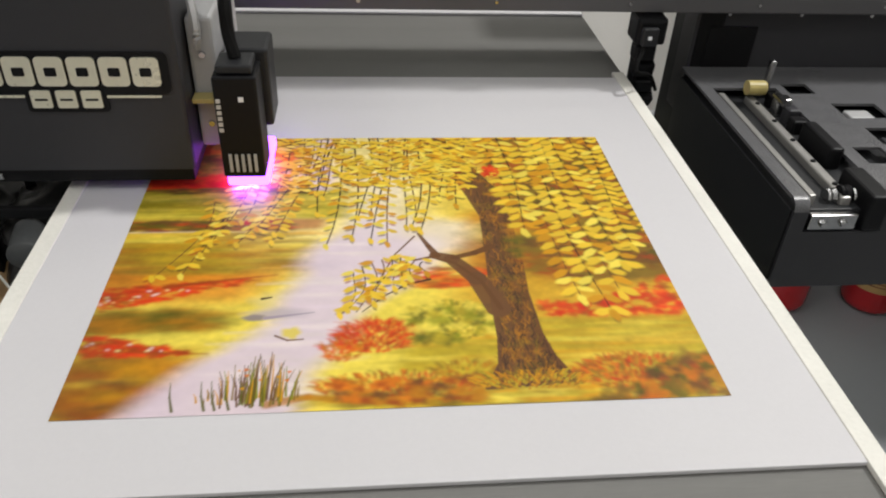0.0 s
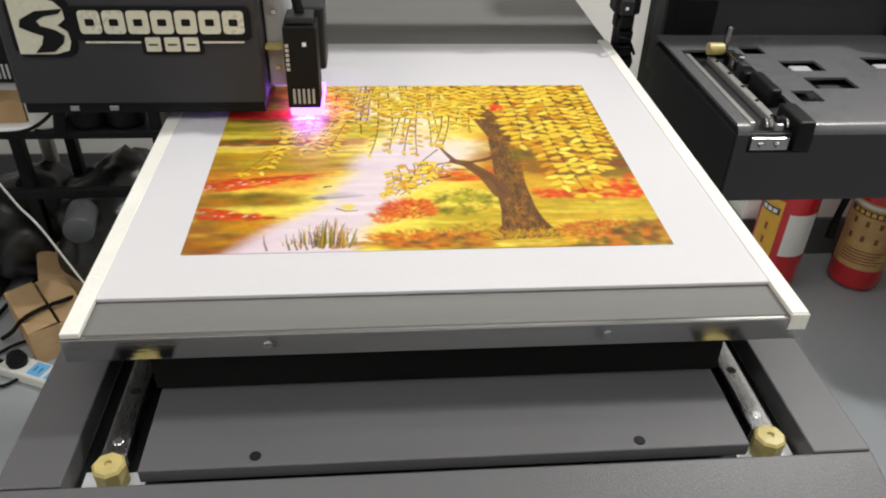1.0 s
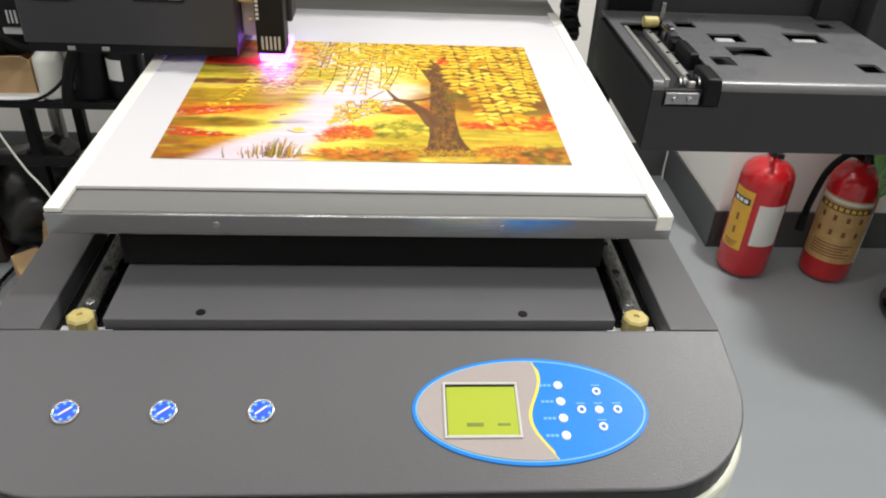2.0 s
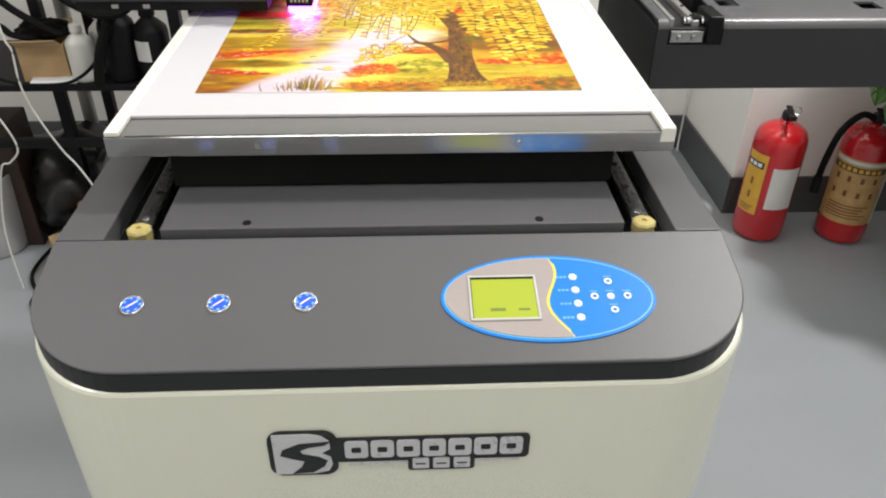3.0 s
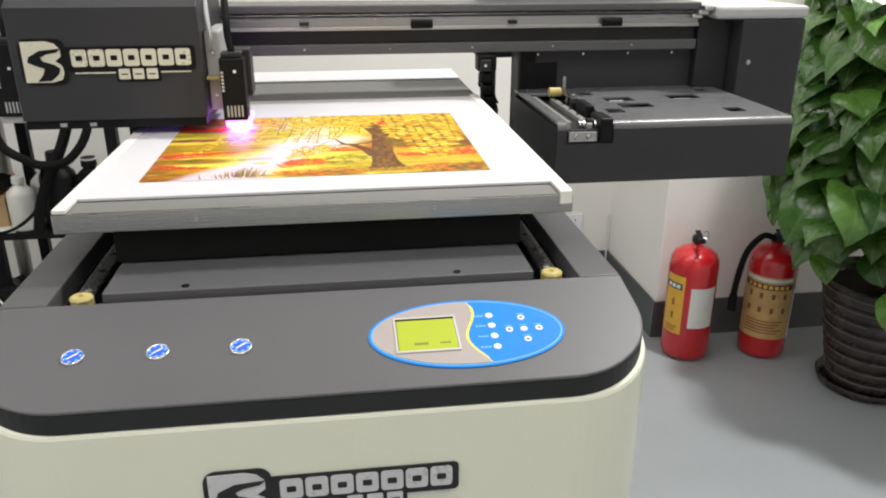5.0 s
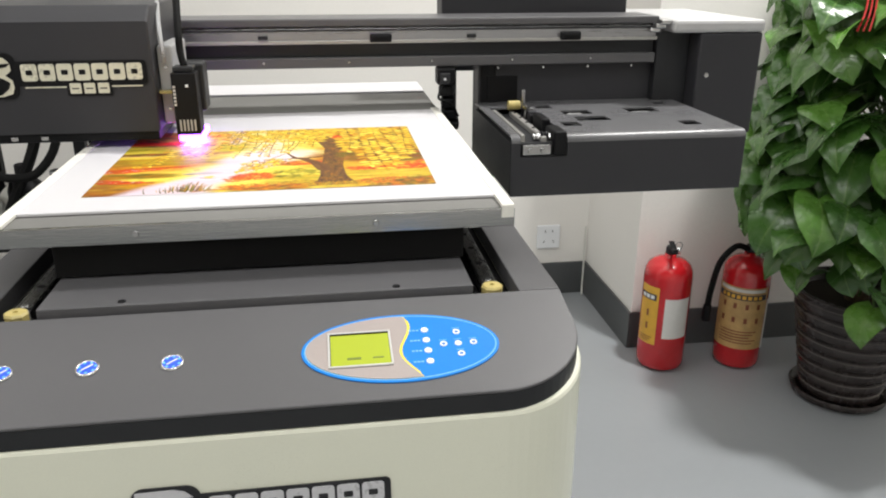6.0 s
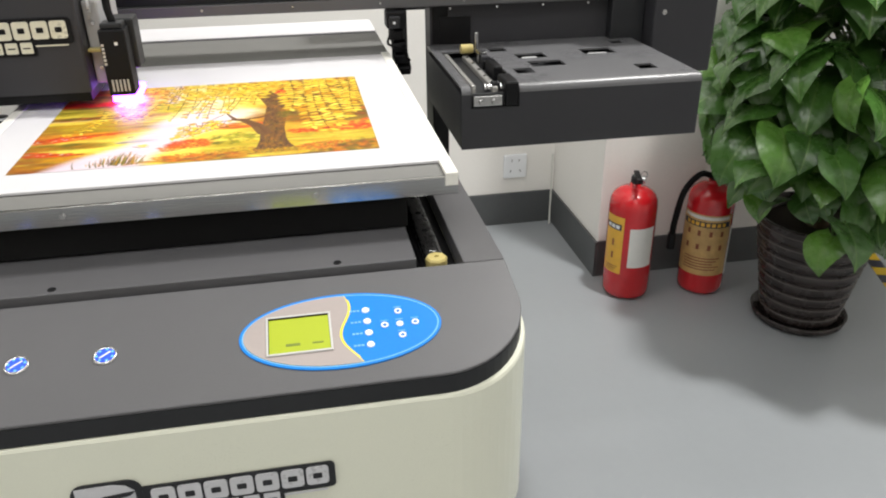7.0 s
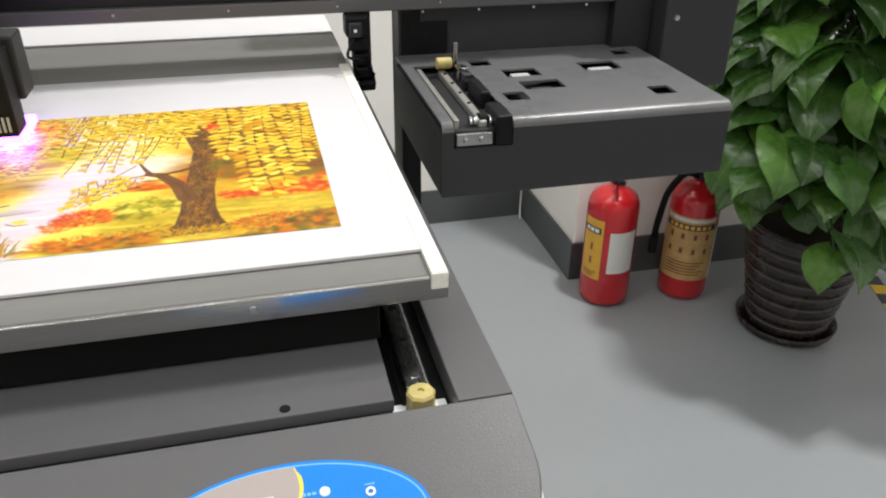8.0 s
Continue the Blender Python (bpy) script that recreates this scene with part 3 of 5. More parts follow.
def field(shift):
    a, c = PA - 0.0038, PB - 0.0038
    edge = []
    for i in range(25):
        v = -0.985 + 1.97 * i / 24
        edge.append((wave(v) + shift * (1.0 if abs(v) < 0.9 else 0.4), PY + c * v))
    start = math.acos((edge[-1][0] - PX) / a)
    stop = 2 * math.pi - math.acos((edge[0][0] - PX) / a)
    arc = [(PX + a * math.cos(start + (stop - start) * i / 40), PY + c * math.sin(start + (stop - start) * i / 40)) for i in range(1, 40)]
    return edge + arc


part("yellow_wave", moved(prism(field(0.0026), DZ + 0.0016, DZ + 0.0018), FALL), PANELYELLOW, panel)
part("grey_field", moved(prism(field(0.0), DZ + 0.0018, DZ + 0.0020), FALL), PANELGREY, panel)
LX0, LX1, LY0, LY1 = 0.0615, 0.1215, -0.1185, -0.0695
for x0, x1, y0, y1 in ((LX0, LX1, LY0, LY0 + 0.002), (LX0, LX1, LY1 - 0.002, LY1), (LX0, LX0 + 0.002, LY0 + 0.0021, LY1 - 0.0021), (LX1 - 0.002, LX1, LY0 + 0.0021, LY1 - 0.0021)):
    part("lcd_frame", moved(block(x0, x1, y0, y1, DZ + 0.002, DZ + 0.0036, 0.0004), FALL), FRAMEGREY, panel)
# black strips paint the shade along the frame's inner edges
part("lcd_inner_shade", moved(block(LX0 + 0.0021, LX1 - 0.0021, LY1 - 0.0036, LY1 - 0.0021, DZ + 0.0027, DZ + 0.0034, 0), FALL), BLACK, panel, "black strip in place of shade inside the display frame")
part("lcd_inner_shade", moved(block(LX0 + 0.0021, LX0 + 0.0026, LY0 + 0.0022, LY1 - 0.0037, DZ + 0.0027, DZ + 0.0034, 0), FALL), BLACK, panel, "black strip in place of shade inside the display frame")
lcd = part("lcd", moved(block(LX0 + 0.0021, LX1 - 0.0021, LY0 + 0.0021, LY1 - 0.0021, DZ + 0.0021, DZ + 0.0026, 0), FALL), LCD, panel, "lit yellow-green display")
for x0, x1, y0, y1 in ((0.079, 0.092, -0.1085, -0.1055), (0.103, 0.113, -0.108, -0.106)):
    part("display_bar", moved(block(x0, x1, y0, y1, DZ + 0.0026, DZ + 0.0028, 0), FALL), LCDINK, lcd)


def key(x, y, r, ring):
    if ring:
        part("ring_key", lathe([(r * 0.55, DZ + 0.0020), (r * 0.55, DZ + 0.0026), (r, DZ + 0.0026), (r, DZ + 0.0018)], 20, FALL @ Matrix.Translation((x, y, 0))), KEYWHITE, panel)
    else:
        part("round_key", lathe([(0, DZ + 0.0028), (r * 0.8, DZ + 0.0027), (r, DZ + 0.0022), (r, DZ + 0.0016)], 20, FALL @ Matrix.Translation((x, y, 0))), KEYWHITE, panel)


for k in range(4):
    x, y = 0.1553, -0.0715 - 0.0149 * k
    key(x, y, 0.0036, False)
    for dx in (-0.0155, -0.0120, -0.0085):
        part("key_caption", moved(block(x + dx, x + dx + 0.0026, y - 0.0012, y + 0.0010, DZ + 0.0018, DZ + 0.0020, 0), FALL), PALEBLUE, panel)
for x, y, ring in ((0.1858, -0.0775, True), (0.1858, -0.109, True), (0.171, -0.094, True), (0.2, -0.094, True), (0.1852, -0.094, False)):
    key(x, y, 0.0034, ring)
    part("key_caption", moved(block(x - 0.0035, x + 0.0035, y + 0.0054, y + 0.0064, DZ + 0.0018, DZ + 0.0020, 0), FALL), PALEBLUE, panel)

# ---- board on the bed ----
board = thing("white_board", -0.0015, 0.37, 1.0685, "white board taped to the print bed with an autumn landscape print", "board")
part("board_panel", block(-0.264, 0.261, 0.099, 0.646, 1.0689, 1.0722, 0.0006), WHITE, board)
part("masking_tape", block(-0.2762, -0.2625, 0.0585, 0.66, 1.0686, 1.0732, 0.0008), TAPE, board, "cream masking tape along the edge")
part("masking_tape", block(0.2595, 0.2732, 0.0585, 0.66, 1.0686, 1.0732, 0.0008), TAPE, board, "cream masking tape along the edge")
part("tape_fold", block(0.259, 0.2732, 0.0562, 0.0578, 1.058, 1.0728, 0.0006), TAPE, board)
part("rear_strip", block(-0.276, 0.273, 0.86, 0.985, 1.0689, 1.0722, 0.0006), WHITE, board, "white backing strip across the rear of the bed")

# ---- the landscape print ----
PX0, PY0, PW, PH, PZ = -0.2118, 0.1535, 0.4115, 0.3465, 1.0726
NU, NV = 560, 465
canvas = np.zeros((NV, NU, 3))
gu, gv = (np.arange(NU) + 0.5) / NU, (np.arange(NV) + 0.5) / NV
rnd = random.Random(7)


def srgb(h):
    return tuple(((int(h[i:i + 2], 16) / 255 + 0.055) / 1.055) ** 2.4 for i in (0, 2, 4))


def window(u0, u1, v0, v1):
    a, b = max(int(u0 * NU) - 2, 0), min(int(u1 * NU) + 3, NU)
    c, d = max(int(v0 * NV) - 2, 0), min(int(v1 * NV) + 3, NV)
    return a, b, c, d


def lay(a, b, c, d, alpha, colour, vary=0.13):
    k = 1 + rnd.uniform(-vary, vary)
    canvas[c:d, a:b] += alpha[..., None] * (np.array(colour) * k - canvas[c:d, a:b])


def blob(u, v, ru, rv, colour, layer=0, n=8, rough=0.3, turn=0.0, soft=0.35, strength=0.9):
    """A dab of ink with a soft edge; u, v run from 0 to 1 across the print."""
    m = max(ru, rv) * 1.5
    a, b, c, d = window(u - m, u + m, v - m * PW / PH, v + m * PW / PH)
    if a >= b or c >= d:
        return
    x = gu[None, a:b] - u
    y = gv[c:d, None] - v
    if turn:
        y = y * PH / PW
        x, y = x * math.cos(turn) + y * math.sin(turn), (-x * math.sin(turn) + y * math.cos(turn)) * PW / PH
    p, q = rnd.uniform(0, 6.3), rnd.uniform(0, 6.3)
    ang = np.arctan2(y / rv, x / ru)
    r = np.hypot(x / ru, y / rv) / (1 + rough * 0.5 * (np.sin(3 * ang + p) + np.sin(5 * ang + q)))
    lay(a, b, c, d, strength * np.clip((1 + soft - r) / (2 * soft), 0, 1), colour)


def line(points, w0, w1, colour, layer=0, strength=0.95):
    """A tapering line with a slightly soft edge."""
    n = len(points) - 1
    for i, ((a0, b0), (c0, d0)) in enumerate(zip(points, points[1:])):
        m = max(w0, w1) * 2 + 0.004
        a, b, c, d = window(min(a0, c0) - m, max(a0, c0) + m, min(b0, d0) - m, max(b0, d0) + m)
        if a >= b or c >= d:
            continue
        k = PH / PW
        x, y = gu[None, a:b] - a0, (gv[c:d, None] - b0) * k
        ex, ey = c0 - a0, (d0 - b0) * k
        t = np.clip((x * ex + y * ey) / (ex * ex + ey * ey + 1e-12), 0, 1)
        w = w0 + (w1 - w0) * (i + t) / n
        dist = np.hypot(x - t * ex, y - t * ey)
        lay(a, b, c, d, strength * np.clip((w + 0.0009 - dist) / 0.0018, 0, 1), colour, 0.06)


C = {n: srgb(h) for n, h in dict(gold="d69a1e", amber="bd7c1c", lemon="f0d957", leafy="eac43a", pale="f5e39a", green="868a1c", moss="5c5c18", red="d8341a", scarlet="e2481f", orange="dd7a1e",
                                 brown="6b4524", bark="6e4a2c", dark="33231a", lilac="e3d2dd", white="f2e6e0", olive="866a20", rust="a5481a", sky="e9dcd6", lime="bda52c", black="241a12").items()}


def scatter(n, box, names, ru, rv, layer, inside=lambda u, v: True, rough=0.35, sides=7):
    soft, strength = {0: (0.9, 0.6), 1: (0.8, 0.55), 2: (0.8, 0.5), 3: (0.4, 0.7)}.get(layer, (0.3, 0.85))
    for _ in range(n):
        u, v = rnd.uniform(box[0], box[1]), rnd.uniform(box[2], box[3])
        if inside(u, v):
            k = rnd.uniform(0.6, 1.4)
            blob(u, v, ru * k, rv * k, C[rnd.choice(names)], layer, sides, rough, 0.0, soft, strength)


def fade(x, lo, hi):
    t = np.clip((x - lo) / (hi - lo), 0, 1)
    return t * t * (3 - 2 * t)


def wash(colour, left, right, low, high, soft=0.04, strength=1.0):
    """A broad soft wash between two edges that are given as (v, u) pairs."""
    v = gv[:, None]
    a = np.interp(gv, *zip(*left))[:, None] + 0.012 * np.sin(gv[:, None] * 37)
    b = np.interp(gv, *zip(*right))[:, None] + 0.012 * np.sin(gv[:, None] * 31 + 2)
    alpha = fade(gu[None, :], a - soft, a + soft) * (1 - fade(gu[None, :], b - soft, b + soft)) * fade(v, low - soft * 0.6, low + soft * 0.6) * (1 - fade(v, high - soft * 0.6, high + soft * 0.6))
    canvas[:] += strength * alpha[..., None] * (np.array(C[colour]) - canvas)


EDGE0, EDGE1 = [(0, -0.2), (1, -0.2)], [(0, 1.2), (1, 1.2)]
# sky glow, far wood, meadow, pond, banks
canvas[:] = C["lemon"]
wash("pale", [(0, 0.2), (1, 0.25)], [(0, 0.7), (1, 0.62)], 0.4, 1.2, 0.08, 0.8)
wash("amber", EDGE0, [(0, 0.25), (1, 0.25)], 0.74, 1.2, 0.05, 0.85)
wash("lime", EDGE0, [(0, 0.4), (1, 0.4)], 0.60, 0.73, 0.03, 0.9)
wash("rust", EDGE0, [(0, 0.36), (1, 0.36)], 0.555, 0.60, 0.02, 0.7)
wash("gold", EDGE0, [(0, 0.3), (1, 0.3)], 0.36, 0.55, 0.04, 0.65)
wash("orange", EDGE0, [(0, 0.26), (1, 0.26)], 0.30, 0.42, 0.05, 0.7)
wash("moss", EDGE0, [(0, 0.17), (1, 0.17)], 0.21, 0.27, 0.03, 0.6)
wash("amber", EDGE0, [(0, 0.1), (0.2, 0.2), (1, 0.2)], -0.2, 0.16, 0.05, 0.6)
wash("gold", [(0, 0.62), (1, 0.58)], EDGE1, 0.2, 1.2, 0.06, 0.75)
wash("olive", [(0, 0.70), (1, 0.70)], EDGE1, 0.36, 0.7, 0.06, 0.75)
wash("amber", [(0, 0.70), (1, 0.66)], EDGE1, 0.6, 1.2, 0.06, 0.8)
scatter(260, (0, 0.26, 0.74, 1), ["rust", "amber", "olive", "orange"], 0.022, 0.020, 2)
scatter(90, (0.0, 0.16, 0.0, 0.15), ["amber", "rust", "olive", "gold", "brown"], 0.035, 0.012, 2)
scatter(110, (0.08, 0.26, 0.80, 0.93), ["olive", "green", "lime", "moss"], 0.014, 0.012, 3)
scatter(170, (0.02, 0.16, 0.735, 0.81), ["red", "scarlet", "orange", "red"], 0.012, 0.010, 3)
scatter(130, (0, 0.40, 0.61, 0.72), ["lime", "green", "lemon"], 0.05, 0.006, 2)
scatter(90, (0, 0.30, 0.556, 0.595), ["rust", "brown", "moss", "red"], 0.02, 0.005, 3)
line([(0.0, 0.552), (0.12, 0.552), (0.22, 0.548)], 0.0012, 0.0006, C["white"], 3, 0.7)
scatter(120, (0, 0.34, 0.40, 0.54), ["gold", "lemon", "olive", "lime"], 0.05, 0.007, 2)
# rust, green and red clumps of the far wood, and their dark foot
scatter(120, (0.0, 0.30, 0.86, 1.0), ["rust", "orange", "amber", "brown"], 0.020, 0.016, 3)
scatter(110, (0.05, 0.22, 0.80, 0.90), ["green", "moss", "olive", "lime"], 0.016, 0.013, 3)
scatter(45, (0.0, 0.14, 0.745, 0.80), ["red", "scarlet", "red", "orange"], 0.014, 0.011, 3)
scatter(70, (0.0, 0.36, 0.715, 0.738), ["moss", "brown", "olive"], 0.020, 0.004, 3)
scatter(60, (0.0, 0.22, 0.40, 0.50), ["olive", "amber", "lime"], 0.045, 0.008, 2)
scatter(80, (0.0, 0.20, 0.22, 0.28), ["moss", "olive", "amber"], 0.030, 0.008, 2)
# the bright pond
wash("lilac", [(-0.1, 0.04), (0.05, 0.11), (0.15, 0.22), (0.26, 0.30), (0.42, 0.33), (0.52, 0.38), (0.62, 0.44)], [(-0.1, 0.33), (0.03, 0.355), (0.12, 0.38), (0.24, 0.43), (0.34, 0.52), (0.48, 0.60), (0.62, 0.58)], -0.2, 0.60, 0.035, 0.95)
wash("lilac", [(0, 0.325), (1, 0.335)], [(0, 0.37), (1, 0.375)], 0.72, 1.2, 0.02, 0.8)
wash("white", [(0, 0.44), (1, 0.44)], [(0, 0.56), (1, 0.56)], 0.52, 0.8, 0.05, 0.6)
wash("lemon", [(0, 0.50), (1, 0.54)], [(0, 0.72), (1, 0.70)], 0.52, 1.2, 0.05, 0.65)
wash("white", [(0, 0.54), (1, 0.54)], [(0, 0.66), (1, 0.66)], 0.46, 0.58, 0.05, 0.6)
scatter(60, (0.2, 0.5, 0.02, 0.5), ["white", "lilac", "sky"], 0.05, 0.006, 2, lambda u, v: 0.16 + 0.5 * v < u < 0.36 + 0.4 * v)
# drifts of red leaves on the pond
scatter(300, (0.0, 0.24, 0.27, 0.38), ["red", "scarlet", "rust", "red"], 0.012, 0.005, 3, lambda u, v: abs(v - 0.315 - 0.22 * u) < 0.04 - 0.14 * u)
line([(0.1, 0.352), (0.2, 0.372), (0.29, 0.386)], 0.004, 0.001, C["rust"], 3)
scatter(190, (0.0, 0.16, 0.15, 0.22), ["red", "scarlet", "rust"], 0.011, 0.005, 3, lambda u, v: abs(v - 0.185 + 0.2 * u) < 0.03 - 0.13 * u)
line([(0.06, 0.168), (0.13, 0.157), (0.20, 0.152)], 0.004, 0.001, C["rust"], 3)
scatter(130, (0.0, 0.15, 0.16, 0.36), ["white", "pale", "orange"], 0.0035, 0.002, 4, lambda u, v: abs(v - 0.315 - 0.22 * u) < 0.026 - 0.08 * u or abs(v - 0.185 + 0.2 * u) < 0.018 - 0.05 * u)
# banks on the right
scatter(90, (0.66, 1.0, 0.36, 0.62), ["gold", "olive", "amber", "rust"], 0.03, 0.02, 2)
scatter(120, (0.72, 1.0, 0.5, 1.0), ["brown", "olive", "rust", "dark"], 0.012, 0.010, 3)
scatter(60, (0.86, 1.0, 0.36, 0.5), ["olive", "brown", "rust"], 0.02, 0.02, 2)
scatter(320, (0.745, 1.0, 0.225, 0.40), ["red", "scarlet", "rust", "red", "red"], 0.009, 0.008, 3, lambda u, v: v < 0.275 + 0.5 * max(0, u - 0.84))
scatter(50, (0.52, 0.66, 0.335, 0.40), ["scarlet", "rust", "orange"], 0.02, 0.006, 3)
wash("brown", EDGE0, [(0, 0.03), (0.3, 0.05), (1, 0.03)], -0.2, 0.5, 0.05, 0.35)
wash("lime", [(0, 0.44), (0.1, 0.50), (0.2, 0.56), (1, 0.6)], EDGE1, -0.2, 0.225, 0.02, 0.95)
scatter(200, (0.46, 1.0, 0.03, 0.215), ["lime", "lemon", "gold", "lime"], 0.05, 0.006, 2, lambda u, v: u > 0.42 + 0.6 * v)
scatter(160, (0.36, 1.0, 0.0, 0.035), ["lemon", "gold", "lime", "olive"], 0.03, 0.005, 3)


def tuft(u, v, ru, rv, n, names, length, layer=4):
    """A bush of short strokes that fan upwards and outwards."""
    for _ in range(2 * n):
        a, r = rnd.uniform(0, 2 * math.pi), math.sqrt(rnd.random())
        x, y = u + ru * r * math.cos(a), v + rv * r * math.sin(a)
        dx, dy = (x - u) / ru + rnd.uniform(-0.5, 0.5), 0.7 + (y - v) / rv * 0.5
        k = 0.62 * length * rnd.uniform(0.6, 1.4)
        line([(x, y), (x + dx * k * 0.6, y + dy * k * 0.7), (x + dx * k * 1.2, y + dy * k * 0.9)], rnd.uniform(0.0012, 0.0028), 0.0007, C[rnd.choice(names)], layer, 0.72)


tuft(0.595, 0.225, 0.068, 0.055, 260, ["lime", "green", "moss", "lime", "lemon"], 0.022)
tuft(0.46, 0.185, 0.062, 0.045, 260, ["red", "scarlet", "red", "orange", "rust"], 0.022)
tuft(0.405, 0.15, 0.03, 0.03, 80, ["orange", "scarlet", "amber"], 0.015)
tuft(0.50, 0.055, 0.13, 0.03, 330, ["orange", "scarlet", "rust", "amber", "olive", "lemon"], 0.016)
tuft(0.60, 0.09, 0.05, 0.02, 80, ["olive", "amber", "lime"], 0.016)
tuft(0.87, 0.07, 0.10, 0.045, 380, ["orange", "rust", "red", "amber", "olive"], 0.016)
tuft(0.95, 0.06, 0.045, 0.035, 150, ["moss", "olive", "dark", "green"], 0.014)
line([(0.30, 0.02), (0.36, 0.035), (0.42, 0.022), (0.5, 0.012)], 0.008, 0.004, C["amber"], 4, 0.8)
scatter(150, (0.80, 1.0, 0.0, 0.13), ["moss", "brown", "rust", "olive", "amber", "orange"], 0.012, 0.012, 3, lambda u, v: v < 0.02 + 0.55 * (u - 0.80))
scatter(90, (0.40, 0.62, 0.015, 0.07), ["rust", "orange", "amber", "brown"], 0.012, 0.008, 3)
scatter(60, (0.52, 0.68, 0.17, 0.27), ["lime", "green", "moss", "lemon"], 0.012, 0.012, 3)
# fine mottling of the painted ground
def cloud(nx, ny):
    """A smooth random field over the print, from -1 to 1."""
    g = np.array([[rnd.uniform(-1, 1) for _ in range(nx + 1)] for _ in range(ny + 1)])
    rows = np.stack([np.interp(gu * nx, np.arange(nx + 1), r) for r in g])
    return np.stack([np.interp(gv * ny, np.arange(ny + 1), rows[:, i]) for i in range(NU)], axis=1)


mottle = 0.12 * cloud(24, 60) + 0.10 * cloud(80, 110) + 0.08 * cloud(190, 170)
canvas *= (1 + mottle * np.where(canvas.min(axis=2) > 0.5, 0.25, 1.0))[..., None]
# the ink bleeds a little
for _ in range(3):
    pad = np.pad(canvas, ((1, 1), (1, 1), (0, 0)), mode="edge")
    canvas = (pad[:-2, 1:-1] + pad[2:, 1:-1] + pad[1:-1, :-2] + pad[1:-1, 2:] + 2 * canvas) / 6
# reeds
for _ in range(75):
    u = rnd.gauss(0.285, 0.034)
    h = rnd.uniform(0.05, 0.13) * max(0.3, 1 - abs(u - 0.29) * 8)
    d = rnd.uniform(-0.3, 0.3) + (u - 0.29) * 5
    b0 = rnd.uniform(0.015, 0.04)
    line([(u, b0), (u + 0.16 * d * h, b0 + h * 0.6), (u + 0.45 * d * h, b0 + h)], 0.0017, 0.0004, C[rnd.choice(["moss", "olive", "green", "gold", "olive", "brown"])], 5)
scatter(8, (0.25, 0.34, 0.06, 0.11), ["orange", "gold"], 0.003, 0.003, 4)
for u in (0.155, 0.20, 0.215, 0.235):
    line([(u + 0.012, 0.012), (u + 0.004, 0.045), (u, 0.08)], 0.0022, 0.0005, C[rnd.choice(["moss", "lime"])], 5)
# plain floating shapes on the pond
blob(0.30, 0.262, 0.045, 0.016, srgb("c9bcc4"), 4, 10, 0.1, 0, 0.5, 0.8)
blob(0.262, 0.25, 0.018, 0.010, srgb("968a8c"), 5, 10, 0.1, 0, 0.3)
line([(0.28, 0.248), (0.36, 0.262)], 0.004, 0.001, srgb("a79aa8"), 4)
blob(0.275, 0.30, 0.02, 0.022, C["pale"], 5, 8, 0.2, 0, 0.6, 0.6)
line([(0.27, 0.308), (0.285, 0.312)], 0.003, 0.002, C["dark"], 5)
blob(0.325, 0.203, 0.015, 0.016, C["lemon"], 5, 8, 0.2, 0, 0.3)
line([(0.30, 0.196), (0.32, 0.182), (0.345, 0.184)], 0.002, 0.0015, C["brown"], 5)
# the tree
trunk_left = [(0.628, 0.04), (0.655, 0.10), (0.662, 0.17), (0.664, 0.29), (0.672, 0.43), (0.678, 0.60), (0.645, 0.76), (0.60, 0.86), (0.565, 1.0)]
trunk_right = [(0.770, 0.05), (0.744, 0.12), (0.734, 0.18), (0.729, 0.31), (0.736, 0.45), (0.733, 0.59), (0.722, 0.72), (0.675, 0.85), (0.62, 1.0)]
for k in range(8):
    for step in range(40):
        f = step / 40
        (lx0, ly0), (lx1, ly1), (rx0, ry0), (rx1, ry1) = trunk_left[k], trunk_left[k + 1], trunk_right[k], trunk_right[k + 1]
        p, q = (lx0 + (lx1 - lx0) * f, ly0 + (ly1 - ly0) * f), (rx0 + (rx1 - rx0) * f, ry0 + (ry1 - ry0) * f)
        for n in range(6):
            a = tuple(p[i] + (q[i] - p[i]) * n / 6 for i in (0, 1))
            b = tuple(p[i] + (q[i] - p[i]) * (n + 1) / 6 for i in (0, 1))
            line([a, b], 0.0035, 0.0035, C[["bark", "bark", "bark", "brown", "bark", "brown"][n]], 5, 0.8)
for _ in range(620):
    t, s = rnd.random(), rnd.random()
    k = min(int(t * 8), 7)
    f = t * 8 - k
    lx = trunk_left[k][0] + (trunk_left[k + 1][0] - trunk_left[k][0]) * f
    rx = trunk_right[k][0] + (trunk_right[k + 1][0] - trunk_right[k][0]) * f
    y = trunk_left[k][1] + (trunk_left[k + 1][1] - trunk_left[k][1]) * f
    u = lx + (rx - lx) * s
    if rnd.random() < 0.35:
        blob(u, y, rnd.uniform(0.004, 0.010), rnd.uniform(0.004, 0.012), C[rnd.choice(["amber", "olive", "dark", "brown"])], 6, 7, 0.5, 0, 0.7, 0.45)
    line([(u, y), (u + rnd.uniform(-0.007, 0.007), y + rnd.uniform(0.006, 0.022)), (u + rnd.uniform(-0.007, 0.007), y + rnd.uniform(0.018, 0.034))], rnd.uniform(0.0006, 0.0018), 0.0005, C[rnd.choice(["dark", "black", "brown", "olive", "amber", "dark"])], 6, 0.6)
line([(0.672, 0.26), (0.645, 0.36), (0.605, 0.43), (0.575, 0.445)], 0.022, 0.011, C["bark"], 5)
line([(0.578, 0.445), (0.565, 0.48), (0.548, 0.53)], 0.008, 0.003, C["brown"], 5)
line([(0.676, 0.26), (0.652, 0.35), (0.61, 0.415), (0.578, 0.433)], 0.005, 0.002, C["brown"], 6)
line([(0.685, 0.475), (0.65, 0.452), (0.61, 0.436)], 0.008, 0.006, C["brown"], 5)
